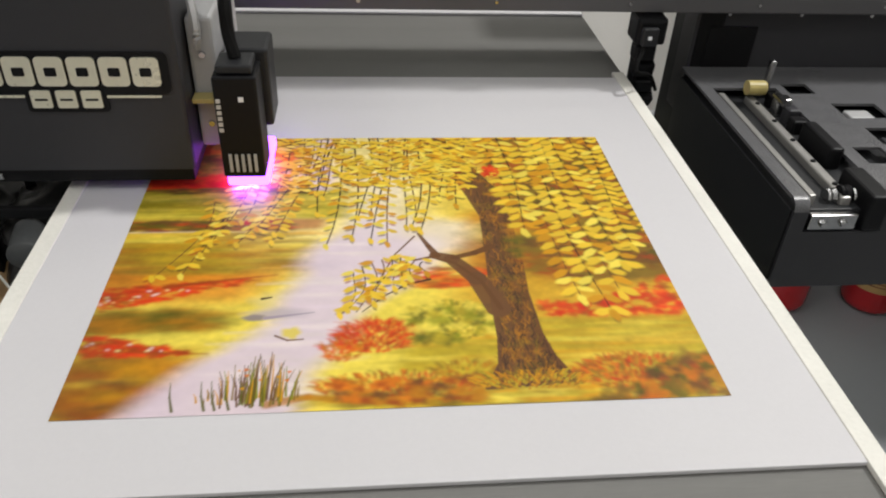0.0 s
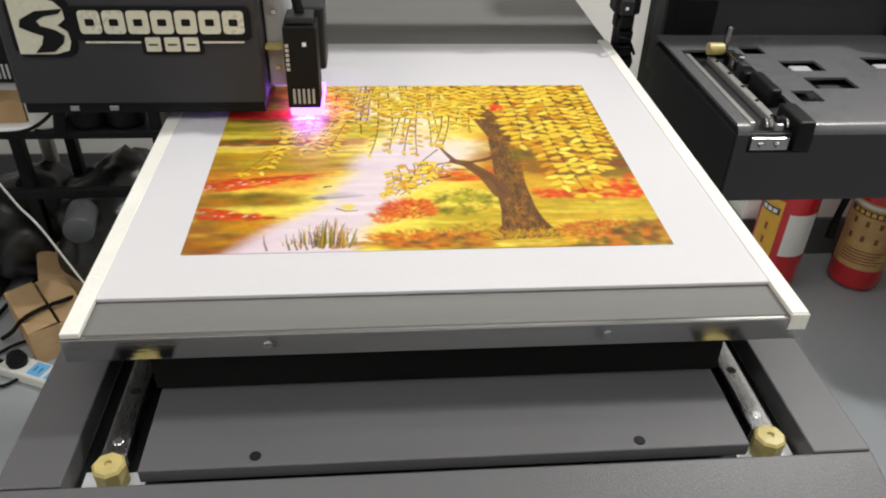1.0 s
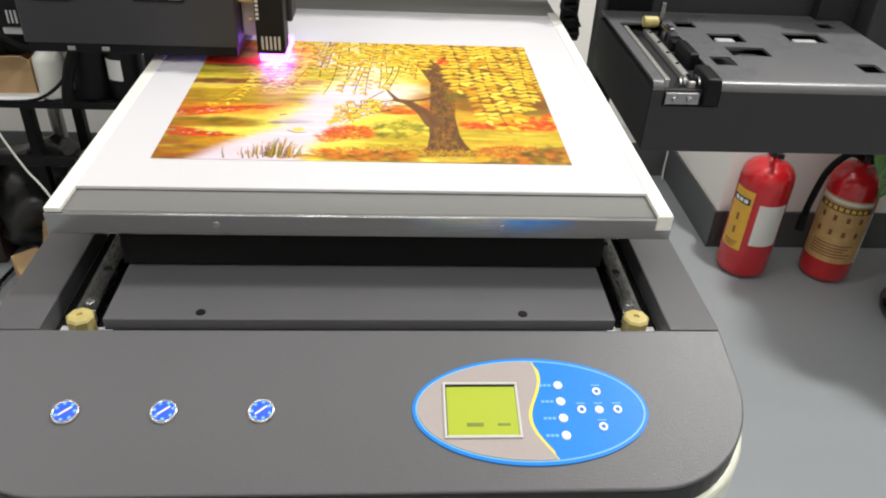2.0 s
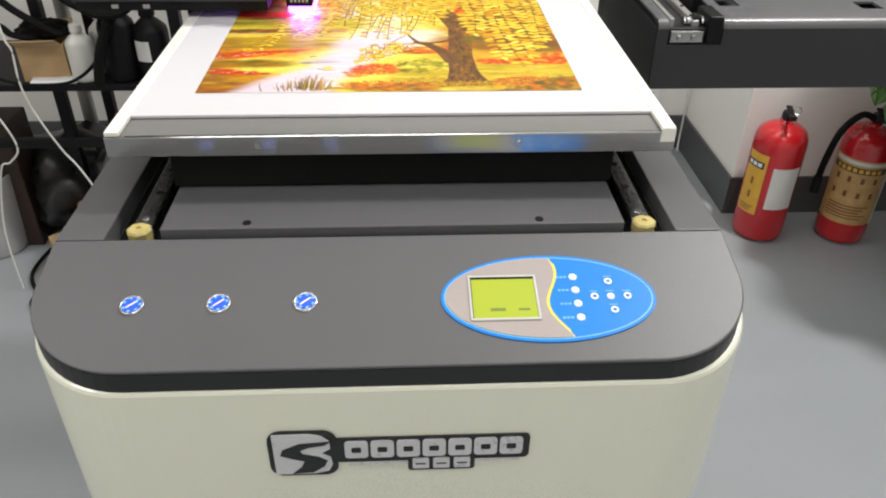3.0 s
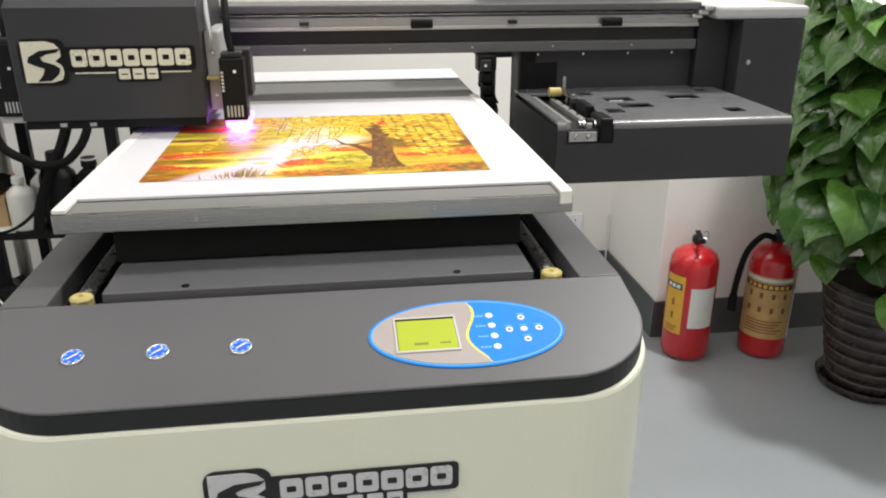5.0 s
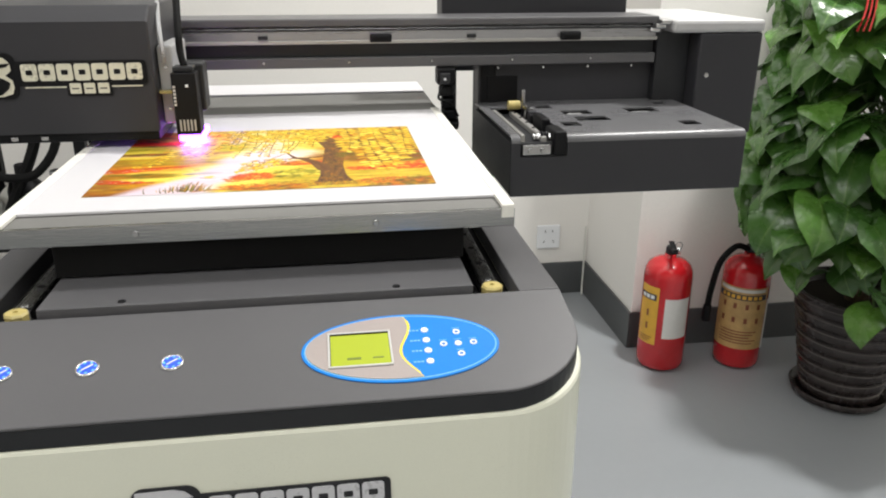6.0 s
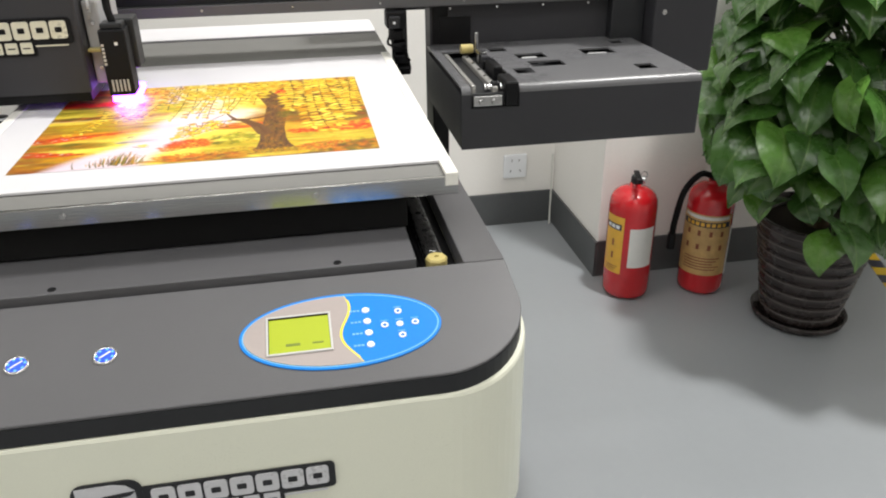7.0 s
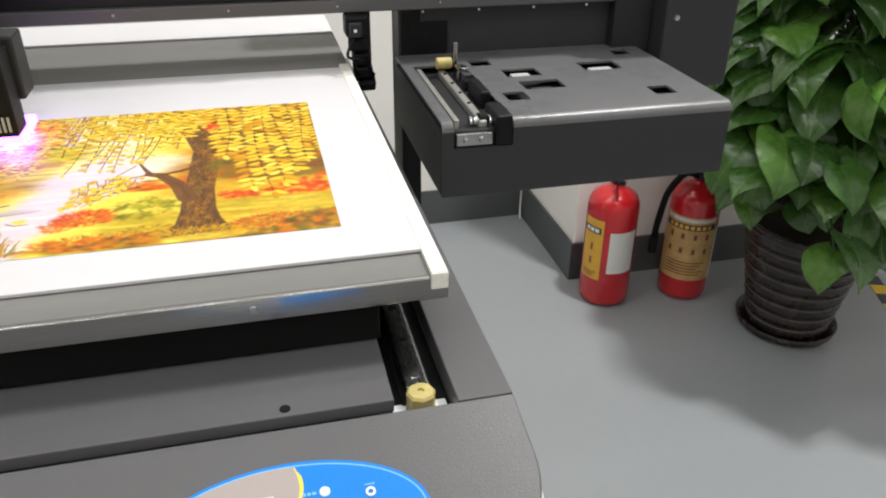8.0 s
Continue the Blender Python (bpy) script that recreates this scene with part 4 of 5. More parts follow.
line([(0.575, 0.442), (0.54, 0.43), (0.50, 0.425)], 0.004, 0.001, C["brown"], 5)
line([(0.56, 0.36), (0.52, 0.345), (0.48, 0.31), (0.44, 0.26)], 0.003, 0.001, C["dark"], 5)
line([(0.54, 0.52), (0.50, 0.45), (0.47, 0.36), (0.43, 0.26)], 0.002, 0.001, C["brown"], 5)
tuft(0.70, 0.055, 0.09, 0.02, 140, ["lime", "amber", "olive", "gold"], 0.018, 6)


def leaf(u, v, s, a, layer=8):
    """A drooping leaf: a yellow blade over a small dark gap."""
    if rnd.random() < 0.7:
        blob(u, v - 0.010, s * 0.75, s * 0.42, C[rnd.choice(["brown", "dark", "rust", "olive"])], layer, 7, 0.1, a, 0.35, 0.6)
    blob(u, v, s, s * 0.58, C[rnd.choice(["leafy", "leafy", "gold", "leafy", "lemon"])], layer, 7, 0.1, a, 0.25, 0.97)


def frond(u, top, bottom, drift, size, gap=2.2, fill=0.9, twig=0.0015):
    """A hanging twig with pairs of leaves."""
    sway = rnd.uniform(-0.02, 0.02)
    place = lambda t: (u + (drift + sway) * t * t + 0.006 * math.sin(5 * t + u * 40), top + (bottom - top) * t)
    line([place(i / 7) for i in range(8)], twig * 1.2, twig * 0.7, C[rnd.choice(["dark", "black", "brown"])], 7)
    v = top
    while v > bottom:
        x = place((top - v) / max(top - bottom, 1e-6))[0]
        for side in (-1, 1):
            if rnd.random() < fill:
                leaf(x + side * size * 0.85, v + rnd.uniform(-0.006, 0.006), size * rnd.uniform(0.8, 1.15), (-0.5 if side > 0 else math.pi + 0.5) + rnd.uniform(-0.25, 0.25))
        v -= size * gap * rnd.uniform(0.85, 1.25)
    leaf(place(1)[0], bottom, size * 0.9, -1.3)


def lowest(u):
    """How far down the curtain of leaves hangs."""
    table = [(0.10, 0.60), (0.13, 0.39), (0.18, 0.34), (0.24, 0.5), (0.28, 0.43), (0.34, 0.46), (0.38, 0.66), (0.41, 0.42), (0.45, 0.5), (0.5, 0.46), (0.56, 0.52), (0.64, 0.56), (0.70, 0.66),
             (0.76, 0.46), (0.79, 0.24), (0.86, 0.22), (0.90, 0.38), (0.96, 0.42), (1.0, 0.42)]
    return float(np.interp(u, *zip(*table)))


for k in range(11):
    x = 0.15 + 0.0195 * k + rnd.uniform(-0.007, 0.007)
    frond(x, min(1.0, 0.62 + 2.1 * (x - 0.12)), lowest(x) + rnd.uniform(0, 0.12), -0.055, 0.0118, 2.6, 0.74, 0.0013)
for k in range(17):
    x = 0.35 + 0.0205 * k + rnd.uniform(-0.008, 0.008)
    frond(x, 1.0, max(lowest(x), 0.42) + rnd.uniform(0, 0.14), -0.02, 0.0118, 2.9, 0.62, 0.0019)
for _ in range(560):
    x = rnd.uniform(0.2, 0.68)
    y = rnd.uniform(0.72, 1.0)
    if abs(x - 0.355) > 0.025 and y > 0.74 + 0.5 * max(0, 0.3 - x):
        leaf(x, y, rnd.uniform(0.009, 0.014), rnd.uniform(-0.9, 0.9) + (math.pi if rnd.random() < 0.5 else 0))
scatter(330, (0.74, 1.0, 0.36, 1.0), ["olive", "brown", "amber", "rust", "moss", "olive"], 0.022, 0.014, 3)
for k in range(9):
    x = 0.728 + 0.0335 * k
    frond(x + rnd.uniform(-0.005, 0.005), 1.0, lowest(x) + rnd.uniform(0, 0.10), 0.02, 0.0180 if x < 0.9 else 0.0145, 1.75, 0.93)
for k in range(9):
    x = 0.43 + 0.015 * k
    frond(x, 0.44 - 0.002 * (k - 5) ** 2, 0.25 + 0.016 * k, -0.012, 0.0118, 2.5, 0.75, 0.0012)
for _ in range(70):
    leaf(rnd.uniform(0.56, 0.74), rnd.uniform(0.80, 1.0), rnd.uniform(0.011, 0.015), rnd.uniform(-0.8, 0.8))
scatter(14, (0.70, 0.735, 0.79, 0.84), ["red", "scarlet"], 0.008, 0.008, 4)

grey = canvas.mean(axis=2, keepdims=True)
canvas = 0.92 * np.clip(grey + 1.02 * (canvas - grey), 0.004, 1)

INKED = bpy.data.materials.new("pigment_print")
INKED.use_nodes = True
nt = INKED.node_tree
attr = nt.nodes.new("ShaderNodeVertexColor")
attr.layer_name = "pigment"
bsdf = nt.nodes["Principled BSDF"]
nt.links.new(attr.outputs[0], bsdf.inputs["Base Color"])
bsdf.inputs["Roughness"].default_value = 0.5
bsdf.inputs["Specular IOR Level"].default_value = 0.25
grain = nt.nodes.new("ShaderNodeTexNoise")
grain.inputs["Scale"].default_value = 900
bp = nt.nodes.new("ShaderNodeBump")
bp.inputs["Strength"].default_value, bp.inputs["Distance"].default_value = 0.1, 0.0005
nt.links.new(grain.outputs[0], bp.inputs["Height"])
nt.links.new(bp.outputs[0], bsdf.inputs["Normal"])
xx, yy = np.meshgrid(PX0 + gu * PW, PY0 + gv * PH)
co = np.stack([xx, yy, np.full_like(xx, PZ)], axis=-1).reshape(-1, 3)
idx = np.arange(NU * NV).reshape(NV, NU)
quads = np.stack([idx[:-1, :-1], idx[:-1, 1:], idx[1:, 1:], idx[1:, :-1]], axis=-1).reshape(-1, 4)
me = bpy.data.meshes.new("landscape_print")
me.vertices.add(len(co))
me.vertices.foreach_set("co", co.ravel())
me.loops.add(quads.size)
me.loops.foreach_set("vertex_index", quads.ravel().astype(np.int32))
me.polygons.add(len(quads))
me.polygons.foreach_set("loop_start", np.arange(0, quads.size, 4, dtype=np.int32))
me.update(calc_edges=True)
layer = me.color_attributes.new("pigment", "FLOAT_COLOR", "POINT")
layer.data.foreach_set("color", np.concatenate([np.clip(canvas, 0, 1).reshape(-1, 3), np.ones((NU * NV, 1))], axis=1).ravel())
me.materials.append(INKED)
landscape = new("landscape_print", me)
landscape.parent = board
landscape.matrix_parent_inverse = Matrix.Translation(-board.location)
landscape["label"] = "printed autumn landscape of a golden tree beside a pond"

# ---- stand under the printer ----
stand = thing("printer_stand", 0, 0.4, 0, "black square-tube steel stand under the printer", "stand")
for x in (-0.21, 0.17):
    for y in (0.0, 0.86):
        part("stand_leg", block(x, x + 0.04, y, y + 0.04, 0.0, 0.70, 0.002), BAND, stand)
for x in (-0.21, 0.17):
    part("stand_rail", block(x, x + 0.04, 0.0405, 0.8595, 0.12, 0.16, 0.002), BAND, stand)
    part("stand_rail", block(x, x + 0.04, -0.10, 0.93, 0.7005, 0.7345, 0.002), BAND, stand)
for y in (0.0, 0.86):
    part("stand_rail", block(-0.1695, 0.1695, y, y + 0.04, 0.66, 0.70, 0.002), BAND, stand)

# ---- socket on the wall ----
socket = thing("wall_socket", 0.945, 2.149, 0.258, "white square power socket on the wall", "socket")
part("cover", block(0.897, 0.993, 2.137, 2.149, 0.207, 0.308, 0.004), KEYWHITE, socket)
for x, z, a in ((0.93, 0.283, 0), (0.96, 0.283, 0), (0.925, 0.238, 25), (0.965, 0.238, -25)):
    part("socket_slot", moved(block(-0.0014, 0.0014, -0.001, 0.001, -0.005, 0.005, 0), pose(x, 2.1365, z, 0, a, 0)), SKIRT, socket)


MARKS = material("label_marks", (0.22, 0.06, 0.025), 0.5, vary=0.3)


# ---- fire extinguishers ----
def label_patch(x, y, r, z0, z1, a0, a1, mat, name, parent, n=12):
    b = bmesh.new()
    rows = []
    for z in (z0, z1):
        rows.append([b.verts.new((x + r * math.cos(radians(a0 + (a1 - a0) * i / n)), y + r * math.sin(radians(a0 + (a1 - a0) * i / n)), z)) for i in range(n + 1)])
    for i in range(n):
        b.faces.new((rows[0][i], rows[0][i + 1], rows[1][i + 1], rows[1][i]))
    return part(name, b, mat, parent, smooth=True)


def extinguisher(x, y, r, worn):
    name = "worn red fire extinguisher with tan label, hose" if worn else "red fire extinguisher with yellow and white labels"
    e = thing("fire_extinguisher", x, y, 0, name + " on the floor", "fire extinguisher", "fire extinguishers by the wall")
    at = Matrix.Translation((x, y, 0))
    body = [(0, 0.004), (r * 0.86, 0.004), (r * 0.97, 0.012), (r, 0.03), (r, 0.345), (r * 0.97, 0.368), (r * 0.86, 0.388), (r * 0.62, 0.403), (r * 0.34, 0.411), (0.019, 0.413), (0.019, 0.424), (0, 0.424)]
    part("cylinder", lathe(body, 48, at), RED, e, smooth=True)
    part("valve", lathe([(0, 0.452), (0.014, 0.452), (0.017, 0.446), (0.017, 0.43), (0.013, 0.424), (0, 0.424)], 16, at), BAND, e)
    for z, tilt in ((0.448, -10), (0.462, 8)):
        part("lever", moved(block(-0.009, 0.009, -0.075, 0.012, -0.003, 0.003, 0.002), pose(x, y, z, tilt, 0, -14)), BLACK, e)
    part("pressure_gauge", moved(lathe([(0, 0.012), (0.012, 0.012), (0.013, 0.01), (0.013, 0)], 18), pose(x + 0.018, y - 0.006, 0.437, 90, 0, 60)), STEEL, e)
    part("pull_ring", tube([(x + 0.02 + 0.012 * math.cos(radians(a)), y - 0.012, 0.455 + 0.014 * math.sin(radians(a))) for a in range(0, 361, 45)], 0.0016), STEEL, e)
    if worn:
        tag = label_patch(x, y, r + 0.0008, 0.085, 0.318, -196, -55, TAN, "label", e, 20)
        label_patch(x, y, r + 0.0014, 0.272, 0.293, -190, -62, INK, "label_band", tag)
        for k in range(8):
            label_patch(x, y, r + 0.0019, 0.276, 0.289, -176 + 13 * k, -167 + 13 * k, OCHRE, "band_bar", tag, 2)
        for k in range(5):
            label_patch(x, y, r + 0.0014, 0.150 - 0.011 * k, 0.154 - 0.011 * k, -170, -78 - 9 * (k % 3), MARKS, "text_bar", tag, 10)
        label_patch(x, y, r + 0.0014, 0.301, 0.313, -186, -66, PAPER, "pale_edge", tag, 10)
        for row, z in ((0, 0.238), (1, 0.185)):
            for k in range(4):
                a = -170 + 28 * k
                label_patch(x, y, r + 0.0014, z, z + 0.02, a, a + 8, MARKS, "label_picture", tag, 3)
        label_patch(x, y, r + 0.0012, 0.078, 0.27, -54, -38, PAPER, "paper_edge", e, 4)
        part("hose", tube([(x - 0.012, y - 0.004, 0.437), (x - 0.06, y - 0.01, 0.452), (x - 0.115, y - 0.02, 0.40), (x - 0.135, y - 0.02, 0.30), (x - 0.137, y - 0.015, 0.235)], 0.0105, 10), RUBBER, e, "black rubber hose")
        part("nozzle", tube([(x - 0.137, y - 0.015, 0.237), (x - 0.137, y - 0.015, 0.18)], 0.014, 10, steps=1), BLACK, e)
    else:
        tag = label_patch(x, y, r + 0.0008, 0.105, 0.322, -186, -131, OCHRE, "label", e, 12)
        label_patch(x, y, r + 0.0014, 0.272, 0.295, -184, -137, INK, "label_band", tag, 6)
        for k in range(3):
            label_patch(x, y, r + 0.0019, 0.277, 0.290, -178 + 13 * k, -168 + 13 * k, KEYWHITE, "band_bar", tag, 2)
        for k in range(3):
            label_patch(x, y, r + 0.0014, 0.130 - 0.008 * k, 0.133 - 0.008 * k, -178, -140 - 4 * k, MARKS, "text_bar", tag, 5)
        for k in range(2):
            label_patch(x, y, r + 0.0014, 0.16 + 0.05 * k, 0.185 + 0.05 * k, -160, -154, MARKS, "label_picture", tag, 2)
        label_patch(x, y, r + 0.0008, 0.135, 0.285, -116, -50, PAPER, "paper_label", e, 12)
        part("hose", tube([(x + 0.01, y + 0.01, 0.44), (x + 0.03, y + 0.06, 0.42), (x + 0.02, y + 0.095, 0.30), (x, y + 0.092, 0.12)], 0.009, 8), RUBBER, e)
    e.scale = (1, 1, 0.965)
    return e


extinguisher(1.181, 1.515, 0.080, False)
extinguisher(1.452, 1.49, 0.078, True)

# ---- potted plant ----
CXP, CYP = 1.675, 1.235
plant = thing("potted_plant", CXP, CYP, 0, "tall glossy green pothos in a ribbed dark brown pot", "plant")
at = Matrix.Translation((CXP, CYP, 0))
part("saucer", lathe([(0, 0.002), (0.132, 0.002), (0.143, 0.010), (0.150, 0.032), (0.146, 0.034), (0.139, 0.017), (0, 0.016)], 48, at), BROWNPOT, plant, smooth=True)
profile = [(0, 0.017), (0.112, 0.017)]
for k in range(8):
    z = 0.02 + k * 0.042
    r = 0.116 + 0.0078 * k
    profile += [(r, z), (r + 0.008, z + 0.012), (r + 0.009, z + 0.030), (r + 0.003, z + 0.040)]
profile += [(0.187, 0.36), (0.187, 0.372), (0.176, 0.372), (0.17, 0.33), (0, 0.33)]
part("pot", lathe(profile, 56, at), BROWNPOT, plant, "dark brown ribbed plastic pot", smooth=True)
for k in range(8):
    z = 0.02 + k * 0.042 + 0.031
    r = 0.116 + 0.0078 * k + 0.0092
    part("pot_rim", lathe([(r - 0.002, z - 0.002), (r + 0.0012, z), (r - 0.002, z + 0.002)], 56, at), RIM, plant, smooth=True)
part("soil", lathe([(0, 0.336), (0.165, 0.334)], 32, at), SOIL, plant)
part("coir_pole", tube([(CXP, CYP, 0.33), (CXP + 0.005, CYP, 0.9), (CXP, CYP + 0.005, 1.5)], 0.035, 10), COIR, plant)


def foliage_material():
    """Waxy leaf: pale midrib, arched side veins in relief, blotchy green that differs from leaf to leaf."""
    m = bpy.data.materials.new("pothos_leaf")
    m.use_nodes = True
    nt = m.node_tree
    b = nt.nodes["Principled BSDF"]
    link, add = nt.links.new, nt.nodes.new

    def calc(op, p, q=None):
        n = add("ShaderNodeMath")
        n.operation = op
        for k, v in enumerate((p, q)):
            if isinstance(v, (int, float)):
                n.inputs[k].default_value = v
            elif v is not None:
                link(v, n.inputs[k])
        return n.outputs[0]

    uv = add("ShaderNodeUVMap")
    uv.uv_map = "blade"
    xyz = add("ShaderNodeSeparateXYZ")
    link(uv.outputs[0], xyz.inputs[0])
    off = calc("ABSOLUTE", calc("SUBTRACT", xyz.outputs[0], 0.5))
    veins = calc("POWER", calc("ABSOLUTE", calc("SINE", calc("MULTIPLY", calc("SUBTRACT", xyz.outputs[1], calc("MULTIPLY", off, 0.75)), 17.0))), 0.5)
    rib = add("ShaderNodeMapRange")
    link(off, rib.inputs[0])
    rib.inputs[1].default_value, rib.inputs[2].default_value, rib.inputs[3].default_value, rib.inputs[4].default_value = 0.004, 0.022, 1.0, 0.0
    info, geo, spots = add("ShaderNodeObjectInfo"), add("ShaderNodeNewGeometry"), add("ShaderNodeTexNoise")
    tex = add("ShaderNodeTexCoord")
    link(tex.outputs["Object"], spots.inputs["Vector"])
    spots.inputs["Scale"].default_value, spots.inputs["Detail"].default_value = 5, 4
    tone = calc("ADD", calc("MULTIPLY", info.outputs["Random"], 0.55), calc("MULTIPLY", geo.outputs["Random Per Island"], 0.25))
    tone = calc("ADD", tone, calc("MULTIPLY", spots.outputs[0], 0.35))
    ramp = add("ShaderNodeValToRGB")
    e = ramp.color_ramp.elements
    e[0].position, e[0].color = 0.15, (0.024, 0.068, 0.014, 1)
    e[1].position, e[1].color = 1.0, (0.130, 0.275, 0.042, 1)
    mid = e.new(0.6)
    mid.color = (0.056, 0.145, 0.024, 1)
    link(tone, ramp.inputs[0])
    mix = add("ShaderNodeMix")
    mix.data_type = "RGBA"
    link(calc("MULTIPLY", rib.outputs[0], 0.55), mix.inputs["Factor"])
    link(ramp.outputs[0], mix.inputs["A"])
    mix.inputs["B"].default_value = (0.16, 0.26, 0.075, 1)
    link(mix.outputs["Result"], b.inputs["Base Color"])
    rough = add("ShaderNodeMapRange")
    link(spots.outputs[0], rough.inputs[0])
    rough.inputs[1].default_value, rough.inputs[2].default_value, rough.inputs[3].default_value, rough.inputs[4].default_value = 0.3, 0.7, 0.20, 0.36
    link(rough.outputs[0], b.inputs["Roughness"])
    b.inputs["Specular IOR Level"].default_value = 0.6
    bp = add("ShaderNodeBump")
    bp.inputs["Strength"].default_value, bp.inputs["Distance"].default_value = 0.10, 0.006
    link(calc("SUBTRACT", veins, calc("MULTIPLY", rib.outputs[0], 0.8)), bp.inputs["Height"])
    link(bp.outputs[0], b.inputs["Normal"])
    return m


LEAF = foliage_material()


def leaf_mesh(seed):
    """A heart-shaped blade that leaves its stalk level and bends down to a drawn-out tip."""
    r = random.Random(seed)
    n, m = 11, 4
    bend, fold, twist, start = r.uniform(50, 105), r.uniform(0.12, 0.30), r.uniform(-14, 14), r.uniform(-5, 22)
    half = ((0, 0.20), (0.08, 0.36), (0.2, 0.445), (0.35, 0.45), (0.52, 0.37), (0.68, 0.25), (0.82, 0.13), (0.92, 0.05), (1, 0.006))
    ts, ws = zip(*half)
    verts, faces, flat = [], [], []
    py = pz = 0.0
    for i in range(n + 1):
        t = i / n
        a = radians(start - bend * t ** 1.3)
        if i:
            py, pz = py + math.cos(a) / n, pz + math.sin(a) / n
        w = float(np.interp(t, ts, ws)) * (1 + 0.04 * math.sin(9 * t + seed))
        for j in range(-m, m + 1):
            s = j / m
            x = w * s
            lobe = -0.17 * abs(s) ** 1.4 * (1 - t) ** 4
            lift = fold * abs(x) - 0.55 * x * x + 0.022 * math.sin(8 * t + 4 * s + seed * 1.7) * abs(s) + x * math.sin(radians(twist)) * t
            verts.append((x, py + lobe * math.cos(a) - lift * math.sin(a), pz + lobe * math.sin(a) + lift * math.cos(a)))
            flat.append((0.5 + x, t + lobe))
    k = 2 * m + 1
    for i in range(n):
        for j in range(2 * m):
            faces.append((i * k + j, i * k + j + 1, (i + 1) * k + j + 1, (i + 1) * k + j))
    me = bpy.data.meshes.new("leaf")
    me.from_pydata(verts, [], faces)
    uv = me.uv_layers.new(name="blade")
    for loop in me.loops:
        uv.data[loop.index].uv = flat[loop.vertex_index]
    for f in me.polygons:
        f.use_smooth = True
    me.materials.append(LEAF)
    return me


leaf_kinds = [leaf_mesh(k) for k in range(9)]
rl = random.Random(11)
stems, inner = bmesh.new(), bmesh.new()
OUTER, INNER = 290, 260
for k in range(OUTER + INNER):
    outer = k < OUTER
    z = 0.47 + 1.20 * ((k % OUTER) + rl.random()) / OUTER
    if k >= 2 * OUTER:
        z = 0.47 + 1.2 * rl.random()
    # the outer shell leans to the open side of the room; the rest fills in behind it
    a = radians(225 + rl.uniform(-105, 105)) if outer else rl.uniform(0, 2 * math.pi)
    spread = 0.46 if z < 0.95 else 0.40 if z < 1.3 else 0.40 - 0.45 * (z - 1.3)
    spread *= 0.70 + 0.30 * math.sin(min(1, (z - 0.30) / 0.35) * math.pi / 2)
    rad = spread * (rl.uniform(0.58, 0.96) if outer else rl.uniform(0.2, 0.72))
    px, py = CXP + rad * math.cos(a), CYP + rad * math.sin(a)
    py = min(py, 1.50 - rl.uniform(0, 0.05))
    px = max(px, float(np.interp(z, (0.5, 0.75, 0.9, 1.05, 1.3, 1.6), (1.36, 1.25, 1.27, 1.29, 1.33, 1.43))) + 0.45 * (py - 1.15) + rl.uniform(0, 0.06))
    if px < 1.43:
        z = max(z, 0.62 + 0.1 * rl.random())
    size = rl.uniform(0.115, 0.185) * (0.85 if z < 0.6 else 1.0)
    yaw = math.degrees(math.atan2(0.6 * math.sin(a) - 0.35, 0.6 * math.cos(a) - 0.35)) - 90 + rl.uniform(-50, 50)
    m = Matrix.Translation((px, py, z)) @ pose(0, 0, 0, 0, 0, yaw) @ pose(0, 0, 0, -rl.uniform(0, 48), rl.uniform(-28, 28), 0) @ Matrix.Diagonal((size * rl.uniform(0.85, 1.05), size, size, 1))
    tip = m @ Vector((0, 1, -0.3))
    if tip.y > 1.60:
        m = Matrix.Translation((0, 1.59 - tip.y, 0)) @ m
    if outer:
        ob = new("leaf", leaf_kinds[k % 9])
        ob.parent = plant
        ob.matrix_parent_inverse = Matrix.Translation((-CXP, -CYP, 0))
        ob.matrix_basis = m
    else:
        me = leaf_kinds[k % 9].copy()
        me.transform(m)
        inner.from_mesh(me)
        bpy.data.meshes.remove(me)
    if k % 2 == 0:
        base = m.translation
        mid = Vector((CXP + 0.5 * (base.x - CXP), CYP + 0.5 * (base.y - CYP), base.z + 0.01))
        stems = tube([(CXP, CYP, max(0.33, base.z - 0.14)), mid, base], 0.0033, 5, stems, 3)
me = bpy.data.meshes.new("inner_leaves")
inner.to_mesh(me)
inner.free()
me.materials.append(LEAF)
for f in me.polygons:
    f.use_smooth = True
ob = new("inner_leaves", me)
ob.parent = plant
ob.matrix_parent_inverse = Matrix.Translation((-CXP, -CYP, 0))
tagged(ob, kind="stuff")
tagged(part("leaf_stalk", stems, STALK, plant), kind="stuff")
rib = bmesh.new()
for k in range(3):
    x = 1.325 + 0.012 * k
    rib = tube([(x + 0.02, 1.00, 1.30), (x + 0.012, 0.98, 1.22), (x - 0.008 + 0.004 * k, 0.972, 1.17)], 0.0025, 5, rib, 4)
part("ribbon", rib, RIBBON, plant, "red ribbon")

tagged(part("white_cable", tube([(1.10, 2.132, 0.30), (1.10, 2.130, 0.12), (1.098, 2.126, 0.04), (1.09, 2.10, 0.004)], 0.004, 6), HDPE), "thin white cable hanging in the wall corner", "cable")

# ---- floor tape ----
tape = thing("floor_tape", 2.15, 1.45, 0, "yellow and black hazard tape stuck on the floor", "tape")
for k in range(9):
    part("tape_stripe", moved(block(-0.025, 0.025, 0.06 * k - 0.3, 0.06 * k - 0.242, 0.0005, 0.0015, 0), pose(2.15, 1.42, 0, 0, 0, -20)), YELLOWTAPE if k % 2 else INK, tape)

